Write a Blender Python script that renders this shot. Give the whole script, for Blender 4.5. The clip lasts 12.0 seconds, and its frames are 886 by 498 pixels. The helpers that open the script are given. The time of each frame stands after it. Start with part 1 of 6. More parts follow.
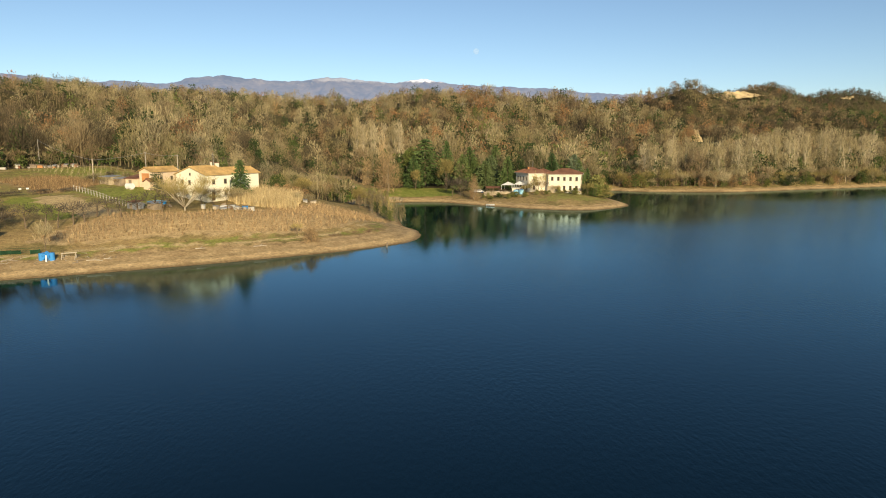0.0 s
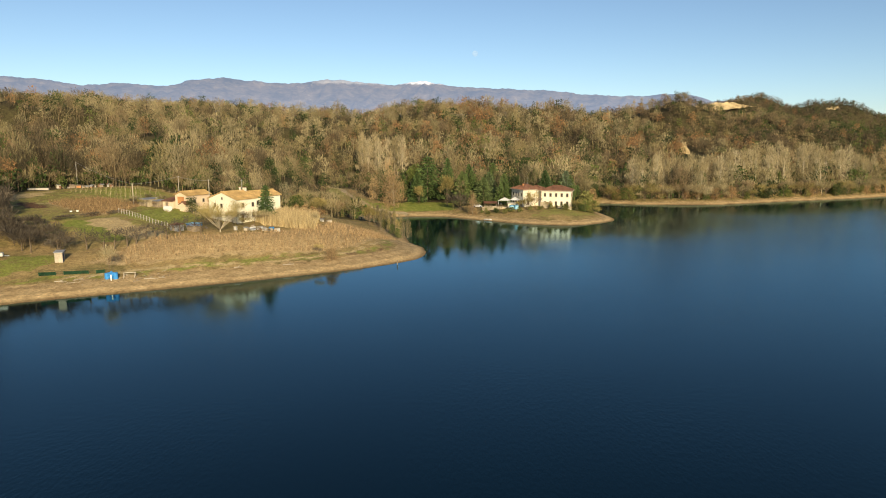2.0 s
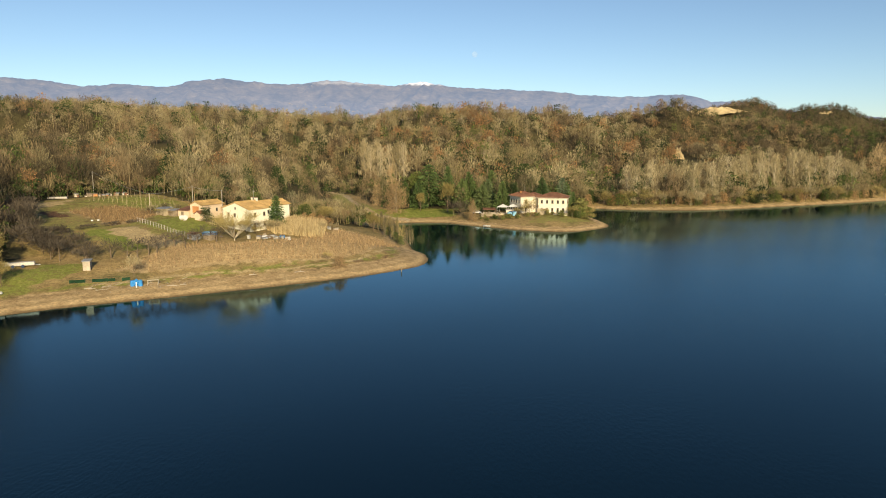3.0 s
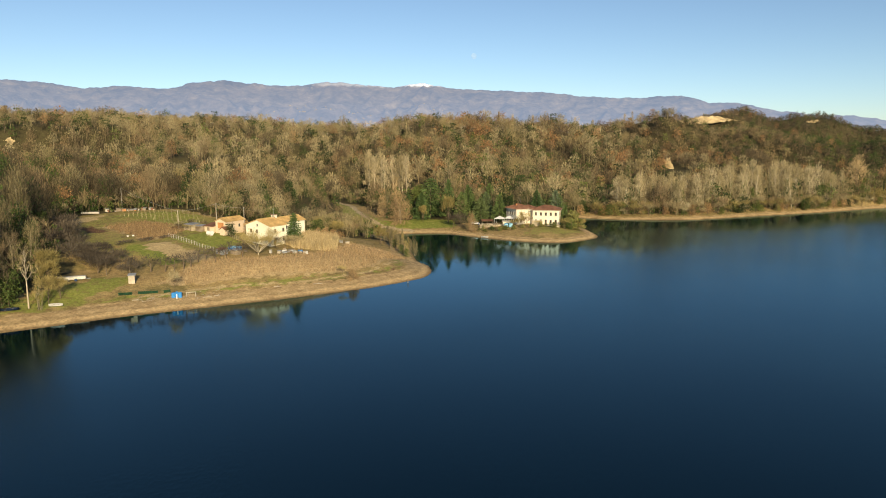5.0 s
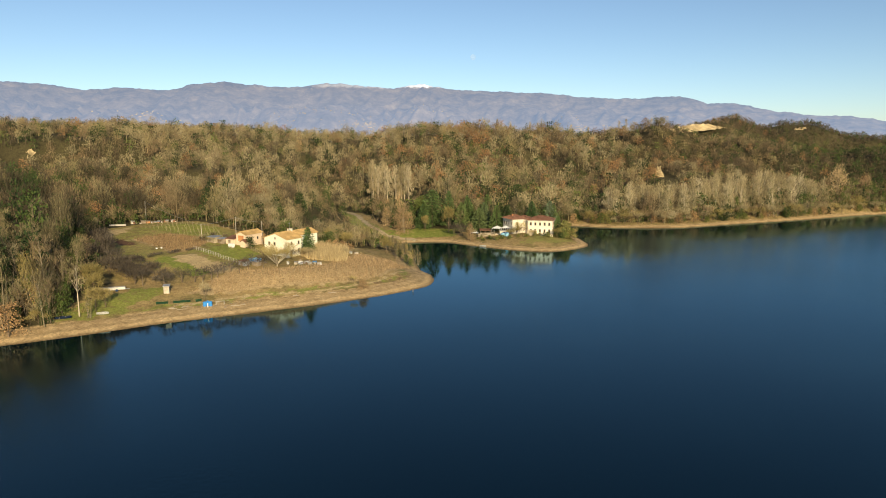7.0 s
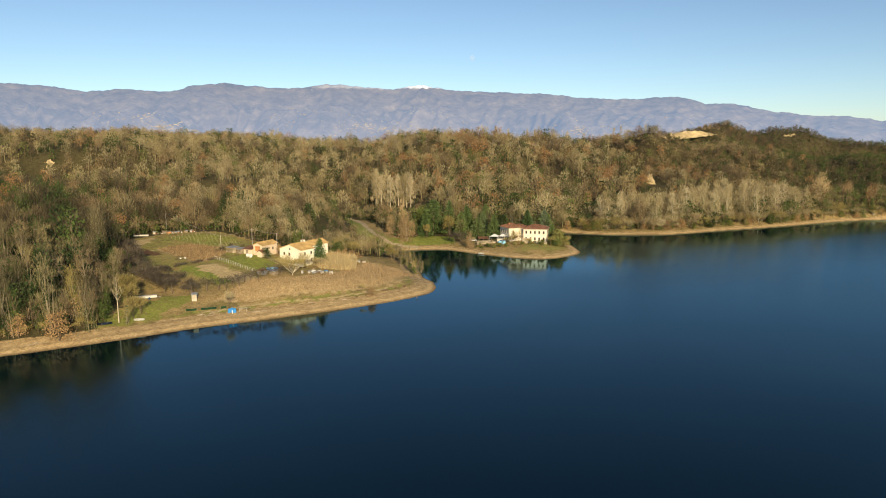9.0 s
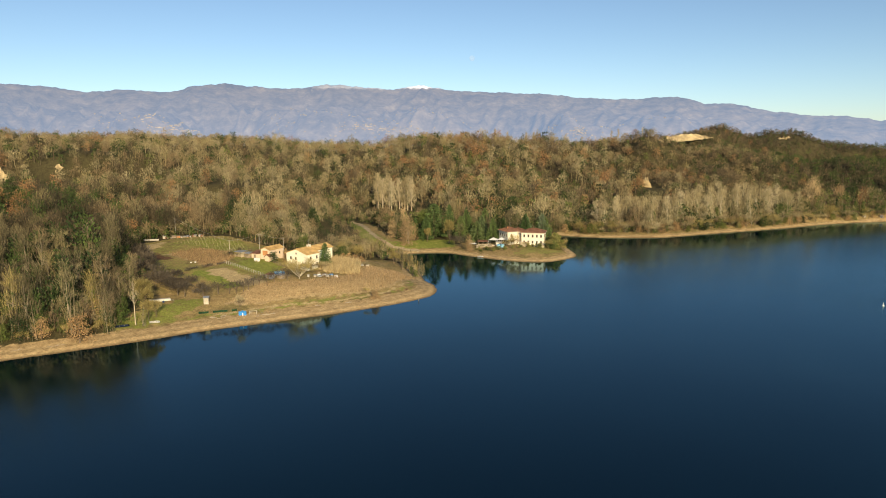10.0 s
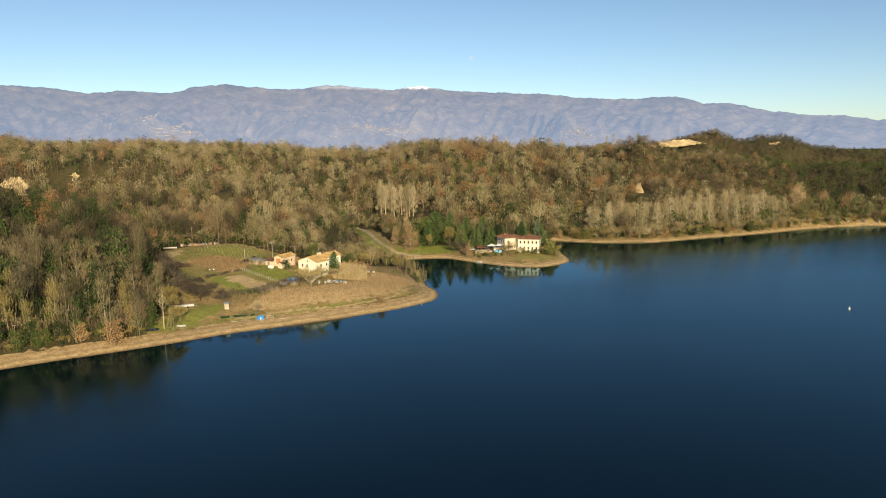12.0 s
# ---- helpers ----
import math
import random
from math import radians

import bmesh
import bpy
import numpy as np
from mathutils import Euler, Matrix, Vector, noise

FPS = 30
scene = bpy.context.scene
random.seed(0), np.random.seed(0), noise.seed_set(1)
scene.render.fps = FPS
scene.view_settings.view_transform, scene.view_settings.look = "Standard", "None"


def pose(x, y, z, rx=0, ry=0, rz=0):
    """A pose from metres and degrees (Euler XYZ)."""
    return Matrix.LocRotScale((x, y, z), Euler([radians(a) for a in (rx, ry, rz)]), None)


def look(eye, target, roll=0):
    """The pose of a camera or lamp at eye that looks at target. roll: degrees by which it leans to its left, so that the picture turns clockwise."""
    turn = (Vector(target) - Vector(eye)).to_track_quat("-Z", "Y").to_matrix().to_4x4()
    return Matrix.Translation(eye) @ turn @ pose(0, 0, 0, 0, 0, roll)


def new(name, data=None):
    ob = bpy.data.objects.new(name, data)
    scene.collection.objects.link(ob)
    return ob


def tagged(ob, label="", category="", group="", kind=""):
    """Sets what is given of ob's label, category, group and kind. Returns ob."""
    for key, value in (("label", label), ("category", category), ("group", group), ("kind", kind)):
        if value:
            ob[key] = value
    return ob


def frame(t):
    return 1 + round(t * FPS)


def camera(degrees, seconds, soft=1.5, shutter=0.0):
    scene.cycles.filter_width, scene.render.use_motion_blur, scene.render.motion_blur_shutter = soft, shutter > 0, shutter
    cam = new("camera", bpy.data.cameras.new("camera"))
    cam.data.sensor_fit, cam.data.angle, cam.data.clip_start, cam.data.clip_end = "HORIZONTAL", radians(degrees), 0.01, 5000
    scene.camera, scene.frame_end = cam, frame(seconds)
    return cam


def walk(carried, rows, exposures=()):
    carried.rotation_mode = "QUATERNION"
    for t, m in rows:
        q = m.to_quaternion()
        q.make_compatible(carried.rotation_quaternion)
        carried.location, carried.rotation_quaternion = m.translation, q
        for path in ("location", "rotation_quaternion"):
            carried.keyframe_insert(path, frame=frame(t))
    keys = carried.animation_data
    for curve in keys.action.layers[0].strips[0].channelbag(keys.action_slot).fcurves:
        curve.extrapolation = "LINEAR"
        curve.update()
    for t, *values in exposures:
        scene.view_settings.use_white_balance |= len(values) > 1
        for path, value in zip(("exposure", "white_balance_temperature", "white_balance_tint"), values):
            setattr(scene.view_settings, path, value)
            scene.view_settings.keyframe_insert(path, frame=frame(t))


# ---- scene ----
cam = camera(66.0, 12.0, soft=1.0)
PATH = [
    (0, (0.00, 0.00, 22.79), (0.00, 98.77, 7.16), 0.026),
    (1, (-0.48, -10.69, 26.57), (-0.42, 88.09, 10.99), 0.005),
    (2, (-0.94, -21.32, 30.33), (-0.82, 77.47, 14.78), -0.020),
    (3, (-1.37, -31.89, 34.07), (-1.21, 66.90, 18.53), -0.049),
    (4, (-1.78, -42.40, 37.78), (-1.58, 56.38, 22.25), -0.083),
    (5, (-2.17, -52.86, 41.47), (-1.93, 45.93, 25.94), -0.120),
    (6, (-2.54, -63.26, 45.14), (-2.26, 35.53, 29.59), -0.162),
    (7, (-2.88, -73.60, 48.78), (-2.57, 25.18, 33.20), -0.208),
    (8, (-3.20, -83.88, 52.39), (-2.87, 14.89, 36.78), -0.258),
    (9, (-3.50, -94.11, 55.98), (-3.15, 4.66, 40.33), -0.312),
    (10, (-3.77, -104.28, 59.55), (-3.41, -5.52, 43.84), -0.370),
    (11, (-4.02, -114.39, 63.10), (-3.65, -15.64, 47.32), -0.432),
    (12, (-4.25, -124.45, 66.61), (-3.88, -25.71, 50.76), -0.499),
]
walk(cam, [(t, look(eye, target, roll)) for t, eye, target, roll in PATH])

# ---- light: low winter sun from behind, a little to the west ----
SUN_UP, SUN_SIDE = radians(18.0), radians(-15.0)
to_sun = Vector((-math.sin(SUN_SIDE) * math.cos(SUN_UP), -math.cos(SUN_SIDE) * math.cos(SUN_UP), math.sin(SUN_UP)))
sun = new("sun", bpy.data.lights.new("sun", "SUN"))
sun.data.energy, sun.data.angle, sun.data.color = 5.0, radians(0.6), (1.0, 0.81, 0.51)
sun.matrix_world = look(to_sun * 300, (0, 0, 0))
world = bpy.data.worlds.new("world")
scene.world = world
world.use_nodes = True
wn = world.node_tree.nodes
sky = wn.new("ShaderNodeTexSky")
sky.sky_type, sky.sun_disc, sky.sun_elevation = "NISHITA", False, SUN_UP
sky.sun_rotation = math.pi + SUN_SIDE
sky.altitude, sky.air_density, sky.dust_density, sky.ozone_density = 700.0, 0.78, 0.45, 2.2
wn["Background"].inputs["Strength"].default_value = 0.102
clear = wn.new("ShaderNodeMix")
clear.data_type, clear.blend_type = "RGBA", "MULTIPLY"
clear.inputs["Factor"].default_value, clear.inputs["B"].default_value = 1.0, (1.06, 1.04, 0.97, 1)
world.node_tree.links.new(sky.outputs[0], clear.inputs["A"])
world.node_tree.links.new(clear.outputs["Result"], wn["Background"].inputs["Color"])
scene.view_settings.exposure = 0.28


# ---- materials ----
def material(name):
    """A new node material: its tree, a maker of nodes, and its shader."""
    m = bpy.data.materials.new(name)
    m.use_nodes = True
    t = m.node_tree
    b = t.nodes["Principled BSDF"]
    b.inputs["Roughness"].default_value = 0.85
    b.inputs["Specular IOR Level"].default_value = 0.2
    return m, t, b


def link(t, a, b):
    t.links.new(a, b)


def mapped(t, scale, detail=4.0, rough=0.55, stretch=(1, 1, 1), kind="Object"):
    """Noise at a real-world scale (in waves a metre)."""
    co = t.nodes.new("ShaderNodeTexCoord")
    mp = t.nodes.new("ShaderNodeMapping")
    mp.inputs["Scale"].default_value = stretch
    n = t.nodes.new("ShaderNodeTexNoise")
    n.inputs["Scale"].default_value, n.inputs["Detail"].default_value, n.inputs["Roughness"].default_value = scale, detail, rough
    link(t, co.outputs[kind], mp.inputs[0])
    link(t, mp.outputs[0], n.inputs["Vector"])
    return n.outputs["Fac"]


def ramp(t, fac, stops):
    r = t.nodes.new("ShaderNodeValToRGB")
    while len(r.color_ramp.elements) < len(stops):
        r.color_ramp.elements.new(0.5)
    for e, (p, c) in zip(r.color_ramp.elements, stops):
        e.position, e.color = p, (*c, 1) if len(c) == 3 else c
    link(t, fac, r.inputs[0])
    return r.outputs[0]


def blend(t, fac, a, b, how="MIX"):
    m = t.nodes.new("ShaderNodeMix")
    m.data_type, m.blend_type = "RGBA", how
    for sock, v in ((m.inputs["Factor"], fac), (m.inputs["A"], a), (m.inputs["B"], b)):
        if isinstance(v, bpy.types.NodeSocket):
            link(t, v, sock)
        else:
            sock.default_value = v if isinstance(v, (int, float)) else (*v, 1)
    return m.outputs["Result"]


def calc(t, how, a, b=0.0, clamp=False):
    m = t.nodes.new("ShaderNodeMath")
    m.operation, m.use_clamp = how, clamp
    for sock, v in zip(m.inputs, (a, b)):
        if isinstance(v, bpy.types.NodeSocket):
            link(t, v, sock)
        else:
            sock.default_value = v
    return m.outputs[0]


def bump(t, shader, fac, strength, distance):
    b = t.nodes.new("ShaderNodeBump")
    b.inputs["Strength"].default_value, b.inputs["Distance"].default_value = strength, distance
    link(t, fac, b.inputs["Height"])
    link(t, b.outputs[0], shader.inputs["Normal"])


def plain(name, colour, rough=0.8, grain=6.0, vary=0.25, metal=0.0, relief=0.0):
    """One colour with two scales of variation."""
    m, t, b = material(name)
    big, small = mapped(t, grain * 0.12, 3), mapped(t, grain, 5, 0.7)
    dark, light = tuple(c * (1 - vary) for c in colour), tuple(min(1, c * (1 + vary)) for c in colour)
    c1 = ramp(t, big, [(0.3, dark), (0.7, light)])
    c2 = ramp(t, small, [(0.3, (1 - vary,) * 3), (0.65, (1.0,) * 3)])
    link(t, blend(t, 1.0, c1, c2, "MULTIPLY"), b.inputs["Base Color"])
    b.inputs["Roughness"].default_value, b.inputs["Metallic"].default_value = rough, metal
    if relief:
        bump(t, b, small, 0.6, relief)
    return m


def foliage(name, stops, source, rough=0.8):
    """Bark, twigs or leaves: the colour goes from tree to tree along a ramp, by the mesh's own "tint" or at random by object."""
    m, t, b = material(name)
    if source == "tint":
        a = t.nodes.new("ShaderNodeAttribute")
        a.attribute_name = "tint"
        fac = a.outputs["Fac"]
    else:
        fac = t.nodes.new("ShaderNodeObjectInfo").outputs["Random"]
    geo = t.nodes.new("ShaderNodeNewGeometry")
    col = ramp(t, fac, stops)
    shade = ramp(t, geo.outputs["Random Per Island"], [(0.0, (0.52,) * 3), (1.0, (1.15,) * 3)])
    link(t, blend(t, 1.0, col, shade, "MULTIPLY"), b.inputs["Base Color"])
    b.inputs["Roughness"].default_value = rough
    return m


BARE = [(0.0, (0.08, 0.065, 0.042)), (0.2, (0.16, 0.122, 0.073)), (0.4, (0.29, 0.205, 0.112)), (0.55, (0.245, 0.21, 0.112)), (0.7, (0.33, 0.265, 0.125)), (0.85, (0.29, 0.25, 0.145)), (1.0, (0.42, 0.35, 0.195))]
WARM = [(0.0, (0.085, 0.07, 0.042)), (0.2, (0.17, 0.132, 0.078)), (0.4, (0.29, 0.21, 0.115)), (0.55, (0.25, 0.215, 0.118)), (0.7, (0.34, 0.28, 0.12)), (0.85, (0.30, 0.26, 0.16)), (1.0, (0.44, 0.36, 0.20))]
UMBER = [(0.0, (0.10, 0.085, 0.05)), (0.5, (0.19, 0.158, 0.082)), (1.0, (0.28, 0.232, 0.12))]
THORN = [(0.0, (0.07, 0.058, 0.045)), (1.0, (0.16, 0.13, 0.095))]
VINE = [(0.0, (0.24, 0.155, 0.08)), (0.5, (0.42, 0.29, 0.15)), (1.0, (0.62, 0.45, 0.24))]
HUSK = [(0.0, (0.17, 0.105, 0.055)), (0.5, (0.31, 0.205, 0.10)), (1.0, (0.48, 0.335, 0.17))]
RUST = [(0.0, (0.23, 0.13, 0.062)), (0.5, (0.32, 0.175, 0.08)), (1.0, (0.40, 0.22, 0.10))]
GREEN = [(0.0, (0.03, 0.05, 0.016)), (0.4, (0.06, 0.095, 0.025)), (0.75, (0.095, 0.13, 0.032)), (1.0, (0.15, 0.18, 0.045))]
CONIFER = [(0.0, (0.065, 0.11, 0.036)), (0.5, (0.11, 0.16, 0.05)), (0.8, (0.15, 0.195, 0.062)), (1.0, (0.165, 0.21, 0.12))]
PALE = [(0.0, (0.36, 0.292, 0.155)), (0.6, (0.47, 0.385, 0.215)), (1.0, (0.57, 0.48, 0.30))]
RUSSET = [(0.0, (0.33, 0.20, 0.09)), (0.5, (0.43, 0.27, 0.125)), (1.0, (0.50, 0.33, 0.16))]
GOLD = [(0.0, (0.44, 0.33, 0.16)), (0.6, (0.58, 0.45, 0.24)), (1.0, (0.70, 0.57, 0.33))]
SHRUB = [(0.0, (0.12, 0.135, 0.035)), (0.5, (0.19, 0.195, 0.055)), (1.0, (0.27, 0.25, 0.085))]
OLIVE = [(0.0, (0.25, 0.205, 0.075)), (0.5, (0.36, 0.285, 0.105)), (1.0, (0.45, 0.36, 0.145))]
wood_mats = {k: {s: foliage(f"{k}_{s}", stops, s) for s in ("tint", "object")} for k, stops in
             dict(husk=HUSK, russet=RUSSET, gold=GOLD, warm=WARM, umber=UMBER, shrub=SHRUB, thorn=THORN, vine=VINE, bare=BARE, rust=RUST, green=GREEN, conifer=CONIFER, pale=PALE, olive=OLIVE).items()}
bark = plain("bark", (0.20, 0.15, 0.10), 0.9, 5, 0.35)
mid_bark = plain("mid_bark", (0.33, 0.27, 0.18), 0.9, 5, 0.3)
pale_bark = plain("pale_bark", (0.52, 0.44, 0.31), 0.9, 5, 0.25)
# ---- the lake's shore and the lie of the land ----
SHORE = [(-900, -300), (-400, -70), (-215, 15), (-160, 55), (-136, 71), (-122, 80), (-108, 88), (-95, 96), (-79, 107), (-62, 116), (-42, 127), (-22, 140),
         (-11, 150), (-7, 156), (-5.5, 165), (-7, 175), (-11, 184), (-13, 198), (-17, 223), (-28, 241), (-31, 248), (-17, 255), (-1, 256),
         (11, 246), (32, 230), (49, 227), (63, 238), (67, 247), (67, 262), (66, 288), (70, 318), (94, 310), (130, 308), (174, 326), (221, 345),
         (274, 370), (326, 380), (480, 388), (800, 300), (1100, 0), (700, -900), (-700, -900)]
FARM = [(-71, 121, 3.2), (-85, 126, 4.6), (-95, 107, 2.8), (-58, 154, 7.3), (-48, 162, 6.5), (-57, 172, 9.5), (-73, 156, 7.7), (-92, 170, 9.9),
        (-94, 184, 12.6), (-79, 178, 12.3), (-121, 223, 14.8), (-138, 214, 14), (-51, 195, 8.5), (-28, 146, 2.8), (-128, 155, 12),
        (-99, 125, 5.6), (-30, 175, 4), (-35, 215, 3.5)]
HILLS = [(-121, 105, 6), (-147, 135, 10), (-160, 146, 12), (-167, 187, 15), (-205, 224, 26), (-150, 257, 15), (-115, 240, 15), (-222, 302, 24),
         (-216, 357, 25), (-104, 299, 16), (-141, 347, 35), (-284, 432, 54), (-206, 575, 55), (-121, 540, 50), (-120, 499, 38), (-73, 437, 24),
         (-58, 417, 9), (-40, 377, 8), (-54, 347, 5.5), (-19, 512, 33), (-3, 567, 54), (19, 390, 23), (58, 522, 38), (60, 590, 52), (51, 365, 11), (81, 467, 22),
         (98, 433, 9), (130, 526, 38), (144, 459, 24)]
RIGHT_HILLS = [(252, 564, 46), (270, 569, 50), (232, 568, 47), (160, 428, 22), (191, 461, 28), (187, 540, 58), (270, 598, 67), (292, 625, 68), (294, 559, 42), (331, 536, 31), (363, 622, 63), (326, 605, 57), (416, 609, 50), (480, 650, 46), (395, 560, 30), (282, 400, 12),
               (232, 385, 6), (100, 344, 2.2), (10, 264, 2.8), (40, 262, 4.2), (130, 345, 3), (190, 366, 5), (-360, 300, 48), (-420, 480, 62), (-300, 560, 58),
               (560, 520, 34), (640, 700, 40), (0, 640, 54), (-300, 680, 54), (130, 640, 49), (205, 640, 52), (400, 720, 46), (30, 320, 6), (-10, 300, 4)]


def rounded(points, steps=5):
    """A closed line smoothed through its points (Catmull-Rom)."""
    p = np.array(points, float)
    a, b, c, d = np.roll(p, 1, 0), p, np.roll(p, -1, 0), np.roll(p, -2, 0)
    out = []
    for s in np.arange(steps) / steps:
        out.append(0.5 * (2 * b + (c - a) * s + (2 * a - 5 * b + 4 * c - d) * s**2 + (3 * b - a - 3 * c + d) * s**3))
    return np.stack(out, 1).reshape(-1, 2)


LINE = rounded(SHORE)
LINE_B = np.roll(LINE, -1, 0)
KNOTS = np.array(FARM + HILLS + RIGHT_HILLS, float)


def inland(x, y):
    """Metres from the water's edge: positive on land."""
    x, y = np.asarray(x, float), np.asarray(y, float)
    best, odd = np.full(x.shape, 1e9), np.zeros(x.shape, bool)
    for (ax, ay), (bx, by) in zip(LINE, LINE_B):
        ex, ey = bx - ax, by - ay
        s = np.clip(((x - ax) * ex + (y - ay) * ey) / (ex * ex + ey * ey), 0, 1)
        best = np.minimum(best, np.hypot(x - ax - s * ex, y - ay - s * ey))
        if ey:
            odd ^= ((ay > y) != (by > y)) & (x < ax + (y - ay) * ex / ey)
    return np.where(odd, -best, best)


def smooth(v, a, b):
    s = np.clip((v - a) / (b - a), 0, 1)
    return s * s * (3 - 2 * s)


def waves(x, y, size, seed):
    """Smooth uneven ground, about -1 to 1."""
    r, out = np.random.RandomState(seed), 0
    for k in range(6):
        th, ph, f = r.rand() * 6.28, r.rand() * 6.28, (0.6 + 0.9 * r.rand()) * 6.28 / size
        out = out + np.sin((x * np.cos(th) + y * np.sin(th)) * f + ph)
    return out / 3.5


def height(x, y, d=None):
    """The ground's height."""
    x, y = np.asarray(x, float), np.asarray(y, float)
    d = inland(x, y) if d is None else d
    top, tot = 0.0, 0.0
    for kx, ky, kh in KNOTS:
        w = 1 / ((x - kx) ** 2 + (y - ky) ** 2 + 320.0) ** 2
        top, tot = top + w * kh, tot + w
    land = top / tot
    land = land + (14 - land) * smooth(y, 640, 1000)
    hilly = smooth(land, 12, 24) * smooth(d, 30, 90)
    land = land + hilly * (3.0 * waves(x, y, 55, 3) + 1.2 * waves(x, y, 20, 4)) + 0.12 * waves(x, y, 9, 5)
    beach = np.minimum(2.7 * (1 - np.exp(-np.maximum(d, 0) / 9.0)), 0.42 * np.maximum(d, 0)) + 0.05 * waves(x, y, 5, 6)
    lift = np.maximum(land - 2.7, -0.6) * smooth(d, 3, 24)
    return np.where(d > 0, beach + lift, np.maximum(0.2 * d, -7.0) + 0.02)
def inside(x, y, poly):
    """Metres inside a closed outline: negative outside it."""
    x, y = np.asarray(x, float), np.asarray(y, float)
    p = np.array(poly, float)
    best, odd = np.full(x.shape, 1e9), np.zeros(x.shape, bool)
    for (ax, ay), (bx, by) in zip(p, np.roll(p, -1, 0)):
        ex, ey = bx - ax, by - ay
        s = np.clip(((x - ax) * ex + (y - ay) * ey) / (ex * ex + ey * ey), 0, 1)
        best = np.minimum(best, np.hypot(x - ax - s * ex, y - ay - s * ey))
        if ey:
            odd ^= ((ay > y) != (by > y)) & (x < ax + (y - ay) * ex / ey)
    return np.where(odd, best, -best)


def mesh_of(name, verts, tris, mats=(), slots=None, tint=None):
    """A mesh from arrays of places and triangles."""
    me = bpy.data.meshes.new(name)
    v, f = np.ascontiguousarray(verts, np.float32), np.ascontiguousarray(tris, np.int32)
    me.vertices.add(len(v))
    me.vertices.foreach_set("co", v.ravel())
    me.loops.add(f.size)
    me.loops.foreach_set("vertex_index", f.ravel())
    me.polygons.add(len(f))
    me.polygons.foreach_set("loop_start", np.arange(len(f), dtype=np.int32) * f.shape[1])
    for m in mats:
        me.materials.append(m)
    if slots is not None:
        me.polygons.foreach_set("material_index", np.ascontiguousarray(slots, np.int32))
    if tint is not None:
        a = me.attributes.new("tint", "FLOAT", "POINT")
        a.data.foreach_set("value", np.ascontiguousarray(tint, np.float32))
    me.update(calc_edges=True)
    me.validate()
    return me


def spaced(parts):
    """Coordinates with their own step in each stretch: (from, to, step)."""
    return np.unique(np.concatenate([np.arange(a, b + s * 0.5, s) for a, b, s in parts]).round(3))


def grid_faces(nx, ny):
    i = np.arange(nx * ny).reshape(ny, nx)
    return np.stack([i[:-1, :-1], i[:-1, 1:], i[1:, 1:], i[1:, :-1]], -1).reshape(-1, 4)


# ---- the ground: one sheet to the foot of the mountains ----
FARM_CLEAR = [(-104, 85), (-108, 108), (-103, 126), (-112, 138), (-119, 150), (-134, 172), (-141, 205), (-128, 226), (-104, 222), (-84, 212),
              (-66, 204), (-47, 204), (-28, 222), (0, 200), (0, 150), (-30, 125), (-70, 100)]
VILLA_CLEAR = [(-34, 245), (-34, 268), (-44, 290), (-56, 325), (-60, 342), (-50, 342), (-40, 305), (-27, 275), (6, 272), (18, 280), (52, 280), (60, 292), (76, 292), (80, 220), (0, 220)]
TRACK_CLEAR = [(-66, 352), (-56, 345), (-44, 300), (-30, 272), (-24, 262), (-30, 250), (-41, 242), (-47, 252), (-53, 280), (-61, 310)]
gx = spaced([(-4800, -800, 400), (-800, -420, 40), (-420, -150, 5), (-150, 80, 1.6), (80, 340, 4), (340, 640, 10), (640, 900, 60), (900, 4800, 390)])
gy = spaced([(-1200, 0, 100), (0, 64, 8), (64, 275, 1.6), (275, 400, 4), (400, 720, 7), (720, 1000, 40), (1000, 4800, 380)])
GX, GY = np.meshgrid(gx, gy)
GD = inland(GX, GY)
GZ = height(GX, GY, GD)


def track_near(x, y, pts):
    p, best = np.array(pts, float), 1e9
    for (ax, ay), (bx, by) in zip(p[:-1], p[1:]):
        ex, ey = bx - ax, by - ay
        s = np.clip(((x - ax) * ex + (y - ay) * ey) / (ex * ex + ey * ey), 0, 1)
        best = np.minimum(best, np.hypot(x - ax - s * ex, y - ay - s * ey))
    return best


FIELD_STRAW = [(-97.5, 159.2), (-90.5, 164.5), (-80, 157.5), (-71, 151), (-68.5, 143.5), (-76, 144)]
FIELD_GREEN = [(-102, 157.5), (-96, 161), (-76, 145), (-81, 141.5), (-91, 148.5)]
LAWN = [(-90, 168), (-84, 181), (-66, 170), (-71, 157), (-87.7, 165)]
SHORE_GRASS = [(-107, 104), (-99, 102), (-92, 111.5), (-86, 123), (-85, 132), (-95, 130.5), (-102, 120)]
TOP_GRASS = [(-128, 204), (-118, 219), (-96, 215), (-88, 199), (-88, 178), (-93, 170), (-92, 187), (-97, 193), (-112, 199)]
VILLA_LAWN = [(-27, 261.5), (-28, 272), (-12, 281), (4.5, 280), (4.5, 265), (-10, 263)]
POINT_LAWN = [(30, 238), (50, 236), (62, 246), (60, 262), (40, 252)]
soft = 1.2 * waves(GX, GY, 4.5, 21) + 0.7 * waves(GX, GY, 1.9, 22)
farm = smooth(inside(GX, GY, FARM_CLEAR) + soft, -1, 3)
villa = smooth(inside(GX, GY, VILLA_CLEAR) + soft, -1, 3)
villa = np.maximum(villa, smooth(inside(GX, GY, [(-66, 352), (-56, 345), (-44, 300), (-30, 272), (-47, 252), (-53, 280), (-61, 310)]) + soft, -1, 3))
grass = 0 * GX
